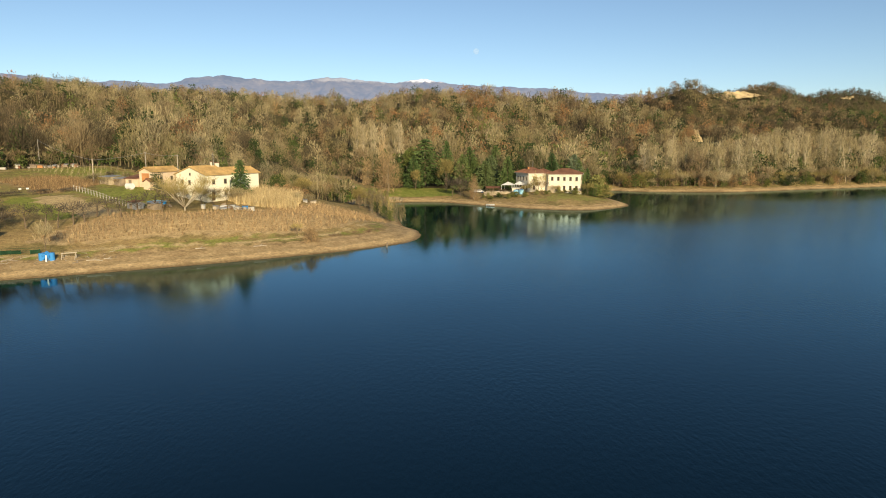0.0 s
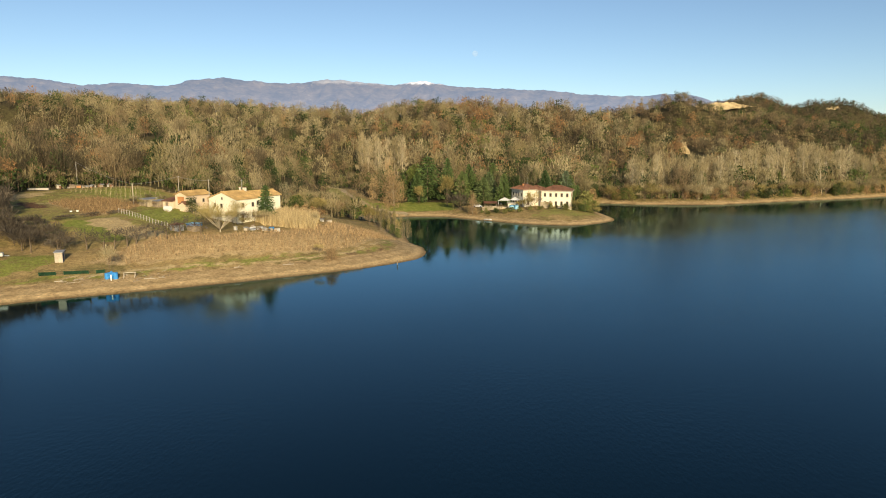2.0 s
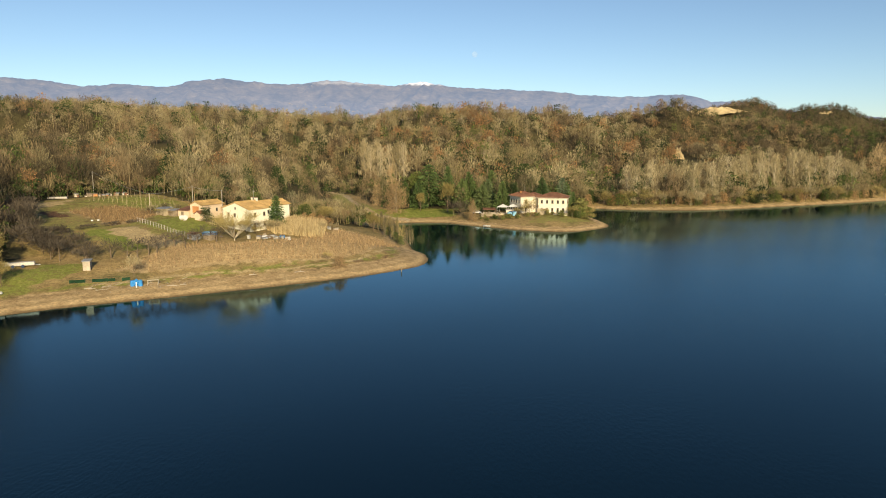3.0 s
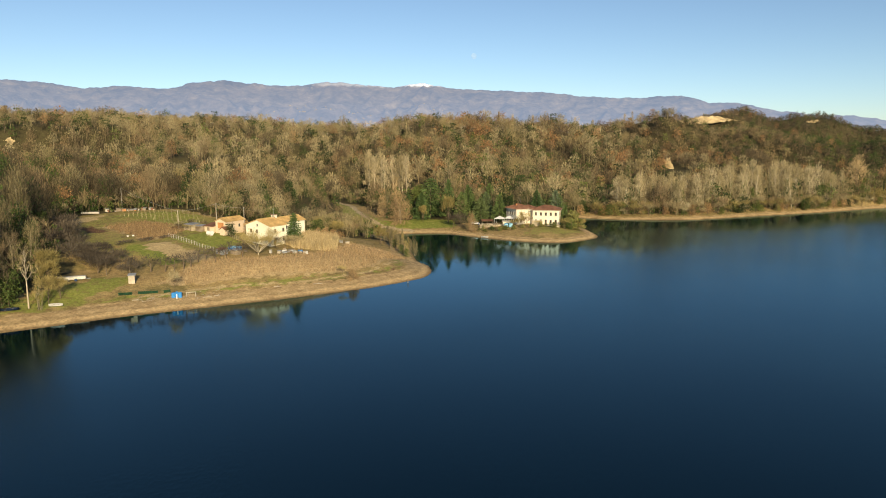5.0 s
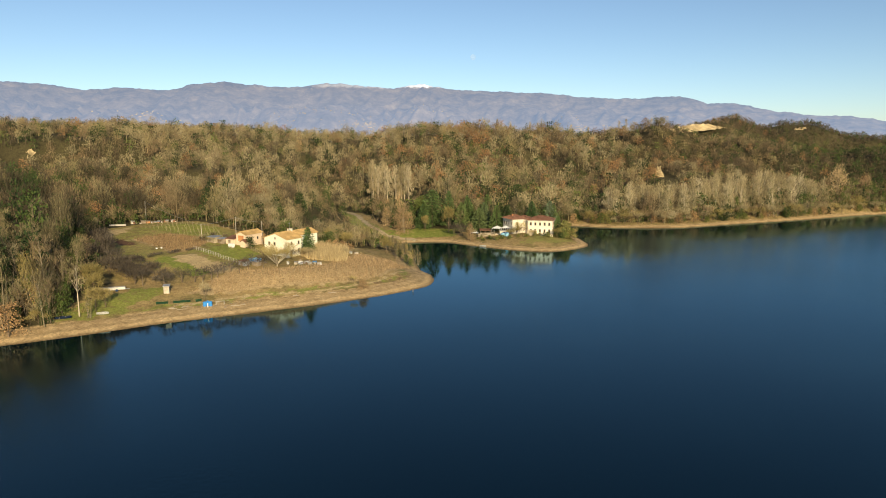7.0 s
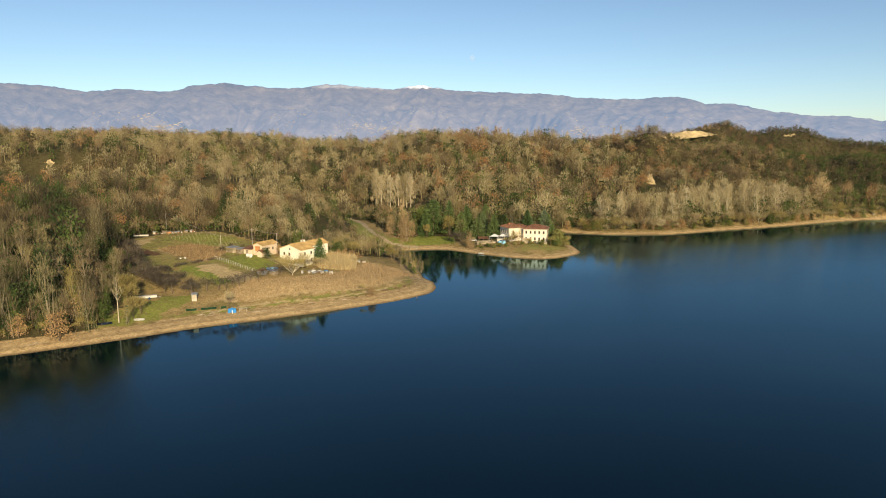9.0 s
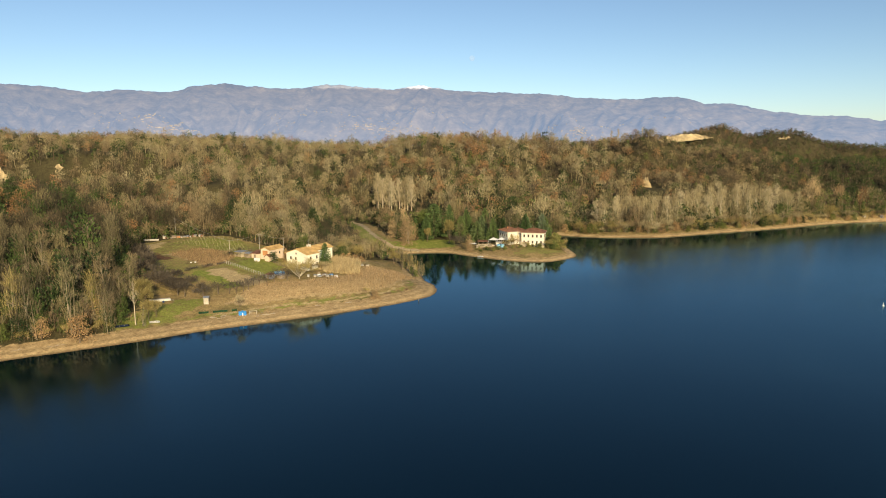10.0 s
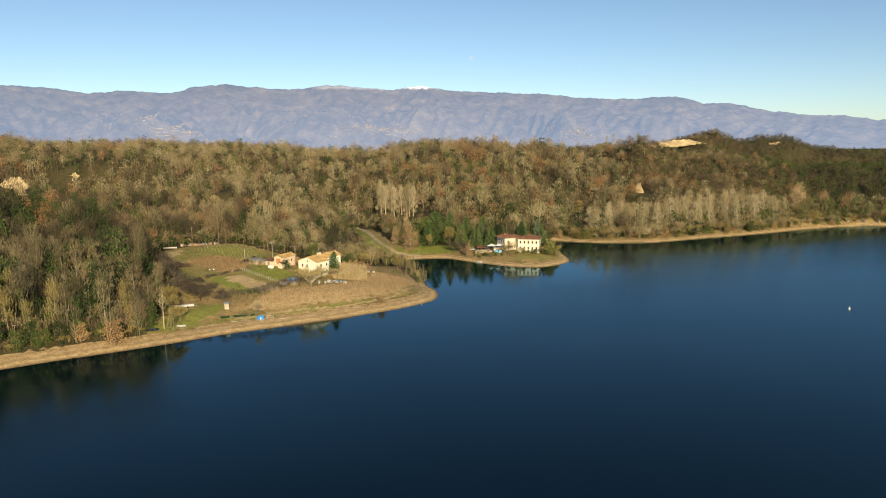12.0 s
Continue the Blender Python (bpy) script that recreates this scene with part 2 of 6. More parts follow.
for poly, amount in ((FIELD_GREEN, 1.0), (LAWN, 0.66), (SHORE_GRASS, 0.62), (TOP_GRASS, 0.6), (VILLA_LAWN, 1.4), (POINT_LAWN, 0.50)):
    grass = np.maximum(grass, amount * smooth(inside(GX, GY, poly) + soft, -1.0, 1.4))
bank = smooth(GD + soft, 8, 10) * (1 - smooth(GD + soft, 11, 13)) * smooth(-GX - GY * 0.0, -80, -60) * smooth(200 - GY, 0, 20)
grass = np.maximum(grass, 0.6 * bank * farm)
grass = np.maximum(grass, 0.47 * farm * smooth(GY, 136, 152) * (0.35 + 0.65 * smooth(-GX, 58, 72)) + 0.6 * smooth(inside(GX, GY, TRACK_CLEAR) + soft, -1, 2))
straw = smooth(inside(GX, GY, FIELD_STRAW) + soft, -0.8, 1.0)
straw = np.maximum(straw, 0.8 * smooth(inside(GX, GY, [(-138, 186), (-137, 202), (-131, 210), (-128.5, 197), (-132, 186)]) + soft, -1, 1))
edge_path = track_near(GX, GY, [(-80, 118), (-66, 127), (-44, 136), (-24, 152), (-13, 176)])
straw = np.maximum(straw, 0.7 * (1 - smooth(edge_path + 0.3 * soft, 0.4, 1.3)))
road = 1 - smooth(track_near(GX, GY, [(-64, 352), (-56, 337), (-47, 300), (-38, 272), (-30, 262), (-16, 259)]) + 0.3 * soft, 1.1, 2.3)
road = np.maximum(road, 0.5 * (1 - smooth(track_near(GX, GY, [(-134, 168), (-127, 176), (-124, 183), (-117, 188), (-110, 198.5), (-98, 193), (-92, 184)]) + 0.5 * soft, 0.6, 1.6)))
dirt = 1 - smooth(track_near(GX, GY, [(-125.5, 182.5), (-119, 177.5)]) + soft, 1.4, 3.4)
dirt = np.maximum(dirt, 0.55 * (1 - smooth(track_near(GX, GY, [(-25, 150), (-19, 154.5), (-14.5, 161)]) + 0.5 * soft, 0.5, 1.7)))
VINES_LOW = [(-80, 127), (-73, 146), (-58, 151), (-42, 163), (-36, 188), (-22, 192), (-14, 182), (-23, 157), (-35, 146), (-53, 136), (-71, 127)]
VINES_TOP = [(-122, 185), (-112, 198.5), (-97, 193), (-90, 181), (-91, 172), (-97, 164), (-106, 172)]
vines = np.maximum(smooth(inside(GX, GY, VINES_LOW) + soft, -1, 1.5), 0.7 * smooth(inside(GX, GY, VINES_TOP) + soft, -1, 1.5))
grass = np.maximum(grass * (1 - 0.5 * vines), 0.36 * vines)
wide = np.where(GX > 70, 5.0, np.where(GY > 215, 5.2, 8.5))
beach = 1 - smooth(GD + 0.8 * soft, wide - 1.5, wide + 1)
flat_v, flat_f = np.stack([GX, GY, GZ], -1).reshape(-1, 3), grid_faces(len(gx), len(gy))

m_ground, t, b = material("ground")
def attr(t, name):
    a = t.nodes.new("ShaderNodeAttribute")
    a.attribute_name = name
    return a.outputs["Fac"]
n_big, n_mid, n_fine = mapped(t, 0.05, 4), mapped(t, 0.45, 6, 0.7), mapped(t, 1.6, 5, 0.75)
litter = ramp(t, n_mid, [(0.3, (0.05, 0.042, 0.02)), (0.5, (0.085, 0.072, 0.032)), (0.75, (0.12, 0.105, 0.045))])
patches = mapped(t, 0.11, 5, 0.65)
meadow = blend(t, ramp(t, patches, [(0.40, (0, 0, 0)), (0.58, (1, 1, 1))]), ramp(t, n_mid, [(0.28, (0.16, 0.12, 0.05)), (0.5, (0.27, 0.215, 0.08)), (0.72, (0.40, 0.30, 0.13))]),
               ramp(t, n_mid, [(0.28, (0.27, 0.185, 0.08)), (0.45, (0.40, 0.28, 0.12)), (0.72, (0.52, 0.38, 0.165))]))
turf = ramp(t, n_mid, [(0.3, (0.16, 0.20, 0.04)), (0.52, (0.255, 0.285, 0.055)), (0.76, (0.42, 0.37, 0.12))])
sand = ramp(t, n_mid, [(0.28, (0.37, 0.25, 0.12)), (0.5, (0.53, 0.375, 0.185)), (0.72, (0.66, 0.485, 0.255))])
dry = ramp(t, n_mid, [(0.3, (0.48, 0.35, 0.17)), (0.7, (0.62, 0.48, 0.25))])
tread = ramp(t, n_mid, [(0.3, (0.44, 0.34, 0.20)), (0.7, (0.60, 0.48, 0.30))])
tilled = ramp(t, n_mid, [(0.3, (0.37, 0.26, 0.13)), (0.7, (0.64, 0.475, 0.245))])
dung = ramp(t, n_mid, [(0.3, (0.11, 0.06, 0.035)), (0.7, (0.20, 0.11, 0.06))])
def edged(name):
    v = calc(t, "ADD", attr(t, name), calc(t, "MULTIPLY", calc(t, "SUBTRACT", n_mid, 0.5), 0.9))
    return ramp(t, v, [(0.36, (0, 0, 0)), (0.64, (1, 1, 1))])
col = blend(t, edged("meadow"), litter, meadow)
for name, what in (("turf", turf), ("straw", dry), ("beach", sand), ("tread", tread), ("dung", dung), ("tilled", tilled)):
    col = blend(t, edged(name), col, what)
strand = calc(t, "ADD", attr(t, "strand"), calc(t, "MULTIPLY", calc(t, "SUBTRACT", mapped(t, 0.25, 4), 0.5), 0.35))
bands = ramp(t, strand, [(0.05, (1.0,) * 3), (0.2, (1.2,) * 3), (0.3, (0.8,) * 3), (0.45, (1.02,) * 3), (0.6, (0.72,) * 3), (0.7, (1.0,) * 3)])
col = blend(t, attr(t, "beach"), col, blend(t, 1.0, col, bands, "MULTIPLY"))
wet = ramp(t, attr(t, "above"), [(0.0, (0.42, 0.40, 0.38)), (0.35, (0.62, 0.6, 0.58)), (0.8, (1, 1, 1))])
col = blend(t, 1.0, col, wet, "MULTIPLY")
col = blend(t, 1.0, col, ramp(t, n_fine, [(0.3, (0.5, 0.5, 0.5)), (0.65, (1.1, 1.1, 1.1))]), "MULTIPLY")
link(t, col, b.inputs["Base Color"])
b.inputs["Roughness"].default_value = 0.95
bump(t, b, n_fine, 0.7, 0.12)

me = mesh_of("ground", flat_v, flat_f, [m_ground])
for name, v in (("meadow", np.maximum(np.maximum(farm, villa), 0.8 * smooth(GX, 66, 76) * (1 - smooth(GD, 10, 16)))), ("turf", grass), ("straw", straw), ("beach", beach), ("tread", road), ("dung", dirt), ("tilled", 0.85 * vines), ("above", GD / 1.5), ("strand", GD / 12)):
    me.attributes.new(name, "FLOAT", "POINT").data.foreach_set("value", np.clip(v, 0, 1).astype(np.float32).ravel())
me.shade_smooth()
ground = tagged(new("ground", me), "brown winter ground with grass patches and a sandy beach round the lake", "ground", kind="structure")

# ---- water ----
m_water, t, b = material("water")
deep = ramp(t, mapped(t, 0.02, 3), [(0.3, (0.0001, 0.0044, 0.0082)), (0.7, (0.0001, 0.0060, 0.0110))])
patch = ramp(t, mapped(t, 0.012, 2), [(0.35, (0.15,) * 3), (0.65, (1.0,) * 3)])
open_water = ramp(t, attr(t, "open"), [(0.0, (0.10,) * 3), (0.35, (0.35,) * 3), (1.0, (1.0,) * 3)])
ripple = calc(t, "MULTIPLY", calc(t, "MULTIPLY", mapped(t, 2.6, 3, 0.6, (1, 0.4, 1)), patch), open_water)
relief = t.nodes.new("ShaderNodeBump")
relief.inputs["Strength"].default_value, relief.inputs["Distance"].default_value = 0.55, 0.10
link(t, ripple, relief.inputs["Height"])
body, mirror, fres, both = (t.nodes.new("ShaderNode" + k) for k in ("BsdfDiffuse", "BsdfAnisotropic", "Fresnel", "MixShader"))
link(t, deep, body.inputs["Color"])
mirror.inputs["Color"].default_value = (0.60, 0.88, 1.0, 1)
link(t, ramp(t, attr(t, "open"), [(0.0, (0.045,) * 3), (0.4, (0.07,) * 3), (1.0, (0.2,) * 3)]), mirror.inputs["Roughness"])
fres.inputs["IOR"].default_value = 1.33
for node in (mirror, fres):
    link(t, relief.outputs[0], node.inputs["Normal"])
link(t, fres.outputs[0], both.inputs[0])
link(t, body.outputs[0], both.inputs[1])
link(t, mirror.outputs[0], both.inputs[2])
link(t, both.outputs[0], t.nodes["Material Output"].inputs["Surface"])
lx, ly = spaced([(-1100, -200, 60), (-200, 400, 8), (400, 1300, 60)]), spaced([(-1150, -200, 50), (-200, 420, 8)])
LX, LY = np.meshgrid(lx, ly)
me = mesh_of("water", np.stack([LX, LY, 0 * LX], -1).reshape(-1, 3), grid_faces(len(lx), len(ly)), [m_water])
me.attributes.new("open", "FLOAT", "POINT").data.foreach_set("value", np.clip(-inland(LX, LY) / 55, 0, 1).astype(np.float32).ravel())
tagged(new("water", me), "calm deep blue lake water with faint ripples", "lake", kind="structure")

# ---- far mountains ----
RIDGE = [(-50, 3.6), (-40, 3.9), (-32.1, 4.27), (-29.5, 4.18), (-26.7, 3.79), (-25.0, 4.12), (-21.5, 3.92), (-19.9, 4.37), (-17.2, 4.73), (-15.3, 4.5), (-12.2, 4.33),
         (-9.1, 4.71), (-7.3, 4.63), (-4.1, 4.29), (-1.8, 4.69), (1.0, 4.23), (4.3, 4.06), (8.4, 3.88), (12.9, 3.4), (15.9, 3.34), (18.9, 3.48), (21.4, 2.82),
         (23.0, 2.83), (26.1, 2.12), (28.3, 1.83), (30.5, 1.74), (32.8, 1.37), (42, 1.2), (50, 1.0)]
az = np.arange(-50, 50.01, 0.15)
NEAR_FOOT, CREST = 3100.0, 4760.0
rr = np.concatenate([np.arange(NEAR_FOOT, CREST, 26), np.arange(CREST, CREST + 121, 40)])
AZ, RR = np.meshgrid(az, rr)
crest = 45.5 + CREST * np.tan(np.radians(np.interp(az, *np.array(RIDGE).T)))
crest = np.convolve(np.pad(crest, 3, "edge"), np.ones(7) / 7, "valid") + 4 * waves(az * 60, 0 * az, 110, 41) + 3 * waves(az * 60, 0 * az, 30, 42)
S = np.clip((RR - NEAR_FOOT) / (CREST - NEAR_FOOT), 0, 1)
MX, MY = -2.5 + RR * np.sin(np.radians(AZ)), -63 + RR * np.cos(np.radians(AZ))


def ridged(u, v, size, seed):
    """Sharp crests and round gullies, 0 to 1."""
    return 1 - np.minimum(np.abs(waves(u, v, size, seed)) * 1.5, 1)


across = AZ * 82 + 60 * waves(AZ * 82, RR, 900, 45)
spur = ridged(across + RR * 0.10, RR * 0.22, 520, 43)
fold = ridged(across - RR * 0.14, RR * 0.30, 210, 44)
gully = ridged(across + RR * 0.20, RR * 0.42, 85, 46)
mid = 4 * S * (1 - S)
front = 0.42 * smooth(S, 0.02, 0.30) * (0.55 + 0.45 * spur)
rise = np.maximum(front + 0.10 * S, S**1.45) + mid * (0.19 * (spur - 0.6) + 0.085 * (fold - 0.55) + 0.016 * (gully - 0.5))
MZ = 6 + (crest[None] - 6) * np.clip(rise, 0, 1) * (1 - 0.04 * (1 - fold) * smooth(S, 0.8, 1.0) * (1 - smooth(S, 0.985, 1.0))) - np.maximum(RR - CREST, 0) * 0.5
m_mount, t, b = material("mountain")
slopes = ramp(t, mapped(t, 0.008, 9, 0.78), [(0.34, (0.02, 0.018, 0.016)), (0.46, (0.07, 0.056, 0.042)), (0.58, (0.13, 0.10, 0.07)), (0.72, (0.24, 0.195, 0.13))])
pasture = ramp(t, mapped(t, 0.02, 5, 0.7), [(0.60, (0, 0, 0)), (0.68, (1, 1, 1))])
slopes = blend(t, calc(t, "MULTIPLY", pasture, 0.35), slopes, (0.26, 0.22, 0.13))
geo = t.nodes.new("ShaderNodeNewGeometry")
sep = t.nodes.new("ShaderNodeSeparateXYZ")
link(t, geo.outputs["Position"], sep.inputs[0])
near_peak = ramp(t, calc(t, "DIVIDE", calc(t, "ABSOLUTE", calc(t, "ADD", sep.outputs["X"], 150.0)), 1000.0), [(0.10, (1, 1, 1)), (0.16, (0.45,) * 3), (1.0, (0.0,) * 3)])
high = ramp(t, calc(t, "ADD", calc(t, "DIVIDE", sep.outputs["Z"], 460.0), calc(t, "MULTIPLY", mapped(t, 0.02, 5, 0.7), 0.14)), [(0.955, (0, 0, 0)), (0.985, (1, 1, 1))])
snow = calc(t, "MULTIPLY", high, near_peak)
link(t, blend(t, snow, slopes, (0.80, 0.80, 0.80)), b.inputs["Base Color"])
# Distance haze painted as a blue glow, fading with height.
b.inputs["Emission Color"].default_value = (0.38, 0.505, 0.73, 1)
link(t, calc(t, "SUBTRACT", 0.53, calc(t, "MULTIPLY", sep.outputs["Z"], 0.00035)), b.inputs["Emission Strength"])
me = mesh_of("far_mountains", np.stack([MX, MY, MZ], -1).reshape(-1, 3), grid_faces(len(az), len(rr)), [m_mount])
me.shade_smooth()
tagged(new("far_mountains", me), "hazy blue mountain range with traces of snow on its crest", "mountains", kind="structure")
# ---- trees: shapes built once ----
class Soup:
    """Loose triangles in two sorts: wood and leaf."""

    def __init__(self):
        self.v, self.f, self.s, self.n = [], [], [], 0

    def add(self, v, f, slot):
        self.v.append(np.asarray(v, float))
        self.f.append(np.asarray(f, int) + self.n)
        self.s.append(np.full(len(f), slot))
        self.n += len(v)

    def tube(self, pts, radii, sides=4, slot=0):
        pts, rings = np.asarray(pts, float), []
        for p, r in zip(pts, radii):
            a = np.arange(sides) * 2 * np.pi / sides
            rings.append(np.stack([p[0] + r * np.cos(a), p[1] + r * np.sin(a), p[2] + 0 * a], 1))
        f = []
        for k in range(len(pts) - 1):
            for i in range(sides):
                a, b2, c, d = k * sides + i, k * sides + (i + 1) % sides, (k + 1) * sides + (i + 1) % sides, (k + 1) * sides + i
                f += [(a, b2, c), (a, c, d)]
        self.add(np.concatenate(rings), f, slot)

    def slivers(self, at, way, length, width, rs, slot=1):
        """One thin triangle each: a twig from a foot along a way."""
        n = len(at)
        side = np.cross(way, rs.randn(n, 3))
        side /= np.linalg.norm(side, axis=1, keepdims=True) + 1e-9
        w = np.broadcast_to(np.asarray(width, float), (n,))[:, None]
        tip = at + way * np.broadcast_to(np.asarray(length, float), (n,))[:, None]
        v = np.stack([at - side * w / 2, at + side * w / 2, tip], 1).reshape(-1, 3)
        self.add(v, np.arange(3 * n).reshape(-1, 3), slot)

    def sprays(self, at, way, length, width, rs, slot=1):
        """A fan of fine twigs each: narrow at its foot, wide at its end."""
        n = len(at)
        side = np.cross(way, rs.randn(n, 3))
        side /= np.linalg.norm(side, axis=1, keepdims=True) + 1e-9
        w = np.broadcast_to(np.asarray(width, float), (n,))[:, None]
        tip = at + way * np.broadcast_to(np.asarray(length, float), (n,))[:, None]
        v = np.stack([at, tip - side * w * (0.3 + 0.4 * rs.rand(n, 1)), tip + side * w * 0.5 - way * w * 0.5 * rs.rand(n, 1)], 1).reshape(-1, 3)
        self.add(v, np.arange(3 * n).reshape(-1, 3), slot)

    def leaves(self, at, size, rs, slot=1, flat=0.0):
        """One ragged leaf spray (a triangle) at each place."""
        n = len(at)
        a, b = rs.randn(n, 3), rs.randn(n, 3)
        a[:, 2] *= 1 - flat
        b[:, 2] *= 1 - flat
        a /= np.linalg.norm(a, axis=1, keepdims=True)
        b /= np.linalg.norm(b, axis=1, keepdims=True)
        s = np.broadcast_to(np.asarray(size, float), (n,))[:, None]
        v = np.stack([at - a * s * 0.5, at + a * s * 0.5, at + b * s * 0.9], 1).reshape(-1, 3)
        self.add(v, np.arange(3 * n).reshape(-1, 3), slot)

    def arrays(self):
        return np.concatenate(self.v), np.concatenate(self.f), np.concatenate(self.s)


def unit(v):
    return v / (np.linalg.norm(v, axis=-1, keepdims=True) + 1e-9)


def bare_shape(seed, h=12.0, spread=4.0, limbs=8, twigs=120, width=0.1, up=0.55, low=0.22, trunk=0.16, ivy=0, fine=False, lobe=0.42, crotch=0.85, fan=0.6, part_fan=0.62, stout=1.0):
    """A leafless tree: a trunk, rising limbs, and a puff of twigs round each limb's end."""
    rs, s = np.random.RandomState(seed), Soup()
    lean = rs.randn(2) * 0.25
    axis = lambda f: np.array([lean[0] * f * f * 2, lean[1] * f * f * 2, h * f])
    s.tube([axis(0) - (0, 0, 0.8), axis(crotch * 0.47), axis(crotch)], [trunk * 1.2, trunk * 0.75, 0.03 if crotch > 0.5 else trunk * 0.6], 5 if fine else 3)
    foot, way, long = [], [], []
    for i in range(limbs):
        f = low + (max(crotch - 0.05, low + 0.02) - low) * (i + rs.rand()) / limbs
        th = i * 2.4 + rs.rand()
        p0 = axis(f)
        reach = spread * (0.6 + 0.45 * rs.rand()) * (1.05 - 0.6 * (f - low) / (0.8 - low))
        d = np.array([np.cos(th) * reach, np.sin(th) * reach, reach * (0.25 + up * (0.7 + 0.6 * rs.rand()))])
        p2 = p0 + d
        big = spread * lobe * (0.8 + 0.4 * rs.rand())
        p2[2] = min(p2[2], h - big * 0.75)
        r = trunk * (0.6 - 0.3 * f) * stout
        if fine:
            s.tube([p0, p0 + d * 0.5 - (0, 0, 0.05 * reach), p2], [r, r * 0.6, 0.025 * stout], 3, 3)
        else:
            s.slivers(p0[None], unit(p2 - p0)[None], np.linalg.norm(p2 - p0), r * 2.2, rs, 0)
        k = max(3, twigs // limbs)
        g = unit(rs.randn(k, 3) * (0.8, 0.8, 0.7) + 0.3 * unit(d) + (0, 0, 0.75 + 0.6 * up))
        at = p2 + g * big * (rs.rand(k, 1) * 0.35) + rs.randn(k, 3) * 0.15 - unit(d) * reach * 0.25 * rs.rand(k, 1)
        foot.append(at)
        way.append(unit(g + 0.25 * rs.randn(k, 3)))
        long.append(big * (0.6 + 0.6 * rs.rand(k)))
    foot, way, long = np.concatenate(foot), np.concatenate(way), np.concatenate(long)
    pick = rs.rand(len(foot)) < part_fan
    s.sprays(foot[pick], way[pick], long[pick], fan * (0.6 + 0.8 * rs.rand(pick.sum())), rs)
    s.slivers(foot[~pick], way[~pick], long[~pick] * 1.15, width * (0.7 + 0.6 * rs.rand((~pick).sum())), rs)
    if ivy:
        z = rs.rand(ivy) * h * 0.62
        a = rs.rand(ivy) * 6.283
        r = (0.35 + 0.6 * rs.rand(ivy)) * (1 + 0.3 * np.sin(z * 1.3))
        s.leaves(np.stack([r * np.cos(a), r * np.sin(a), z], 1), 0.38, rs, slot=2)
    return s.arrays()


def dome_shape(seed, h=12.0, spread=5.0, lumps=7, twigs=210, width=0.2, long=1.5, low=0.34, up=0.6, trunk=0.17, stems=2, ivy=0, deep=0.5, sides=3):
    """A round crown of several lumps, each a dome of fine twigs fanning up and out, over a trunk, stems and limbs."""
    rs, s = np.random.RandomState(seed), Soup()
    lean = rs.randn(2) * 0.3
    s.tube([(0, 0, -0.8), (lean[0] * 0.4, lean[1] * 0.4, h * 0.35), (lean[0], lean[1], h * 0.72)], [trunk * 1.2, trunk * 0.8, 0.04], sides)
    feet, way, out = [], [], []
    each = max(4, twigs // lumps)
    for i in range(lumps):
        th, ring = i * 2.4 + rs.rand(), spread * (0.62 * math.sqrt((i + 0.3) / lumps)) * (0.85 + 0.3 * rs.rand())
        big = spread * (0.50 + 0.16 * rs.rand()) * (1 - 0.12 * i / lumps)
        c = np.array([lean[0] + ring * math.cos(th), lean[1] + ring * math.sin(th), h * (0.97 - (0.97 - low) * 0.85 * (i + rs.rand()) / lumps) - big * 0.85])
        p0 = np.array([lean[0] * 0.5, lean[1] * 0.5, h * (0.22 + 0.25 * rs.rand())])
        s.slivers(p0[None], unit(c - p0)[None], np.linalg.norm(c - p0) + big * 0.5, trunk * 0.95, rs, 0)
        d = rs.randn(each, 3) * (1, 1, 0.9) + (0, 0, 0.45)
        d = unit(d)
        d[:, 2] = np.where(d[:, 2] < -0.35, -d[:, 2], d[:, 2])
        r = big * (1 - deep * rs.rand(each, 1) ** 1.6)
        tip = c + d * r * (1, 1, 0.9)
        w = unit(0.75 * d + (0, 0, up) + 0.38 * rs.randn(each, 3))
        feet.append(tip - w * long * 0.75)
        way.append(w)
        out.append(unit(d + 0.55 * rs.randn(each, 3)))
    feet, way, out = np.concatenate(feet), np.concatenate(way), np.concatenate(out)
    n = len(feet)
    side = unit(np.cross(way, out)) * (width * (0.55 + 0.9 * rs.rand(n, 1))) / 2
    reach = way * (long * (0.65 + 0.7 * rs.rand(n, 1)))
    near_end = 0.25 + 0.35 * rs.rand(n, 1)
    s.add(np.stack([feet, feet + reach - side * near_end, feet + reach * (0.72 + 0.2 * rs.rand(n, 1)) + side * 1.6], 1).reshape(-1, 3), np.arange(3 * n).reshape(-1, 3), 1)
    if stems:
        at = np.stack([rs.randn(stems) * spread * 0.3, rs.randn(stems) * spread * 0.3, np.full(stems, -0.5)], 1)
        s.slivers(at, unit(np.stack([rs.randn(stems) * 0.1, rs.randn(stems) * 0.1, np.ones(stems)], 1)), h * (0.6 + 0.25 * rs.rand(stems)), trunk * 1.3, rs, 0)
    if ivy:
        z, a = rs.rand(ivy) * h * 0.6, rs.rand(ivy) * 6.283
        r = (0.3 + 0.6 * rs.rand(ivy)) * (1 + 0.3 * np.sin(z * 1.3))
        s.leaves(np.stack([r * np.cos(a), r * np.sin(a), z], 1), 0.55, rs, slot=2)
    return s.arrays()


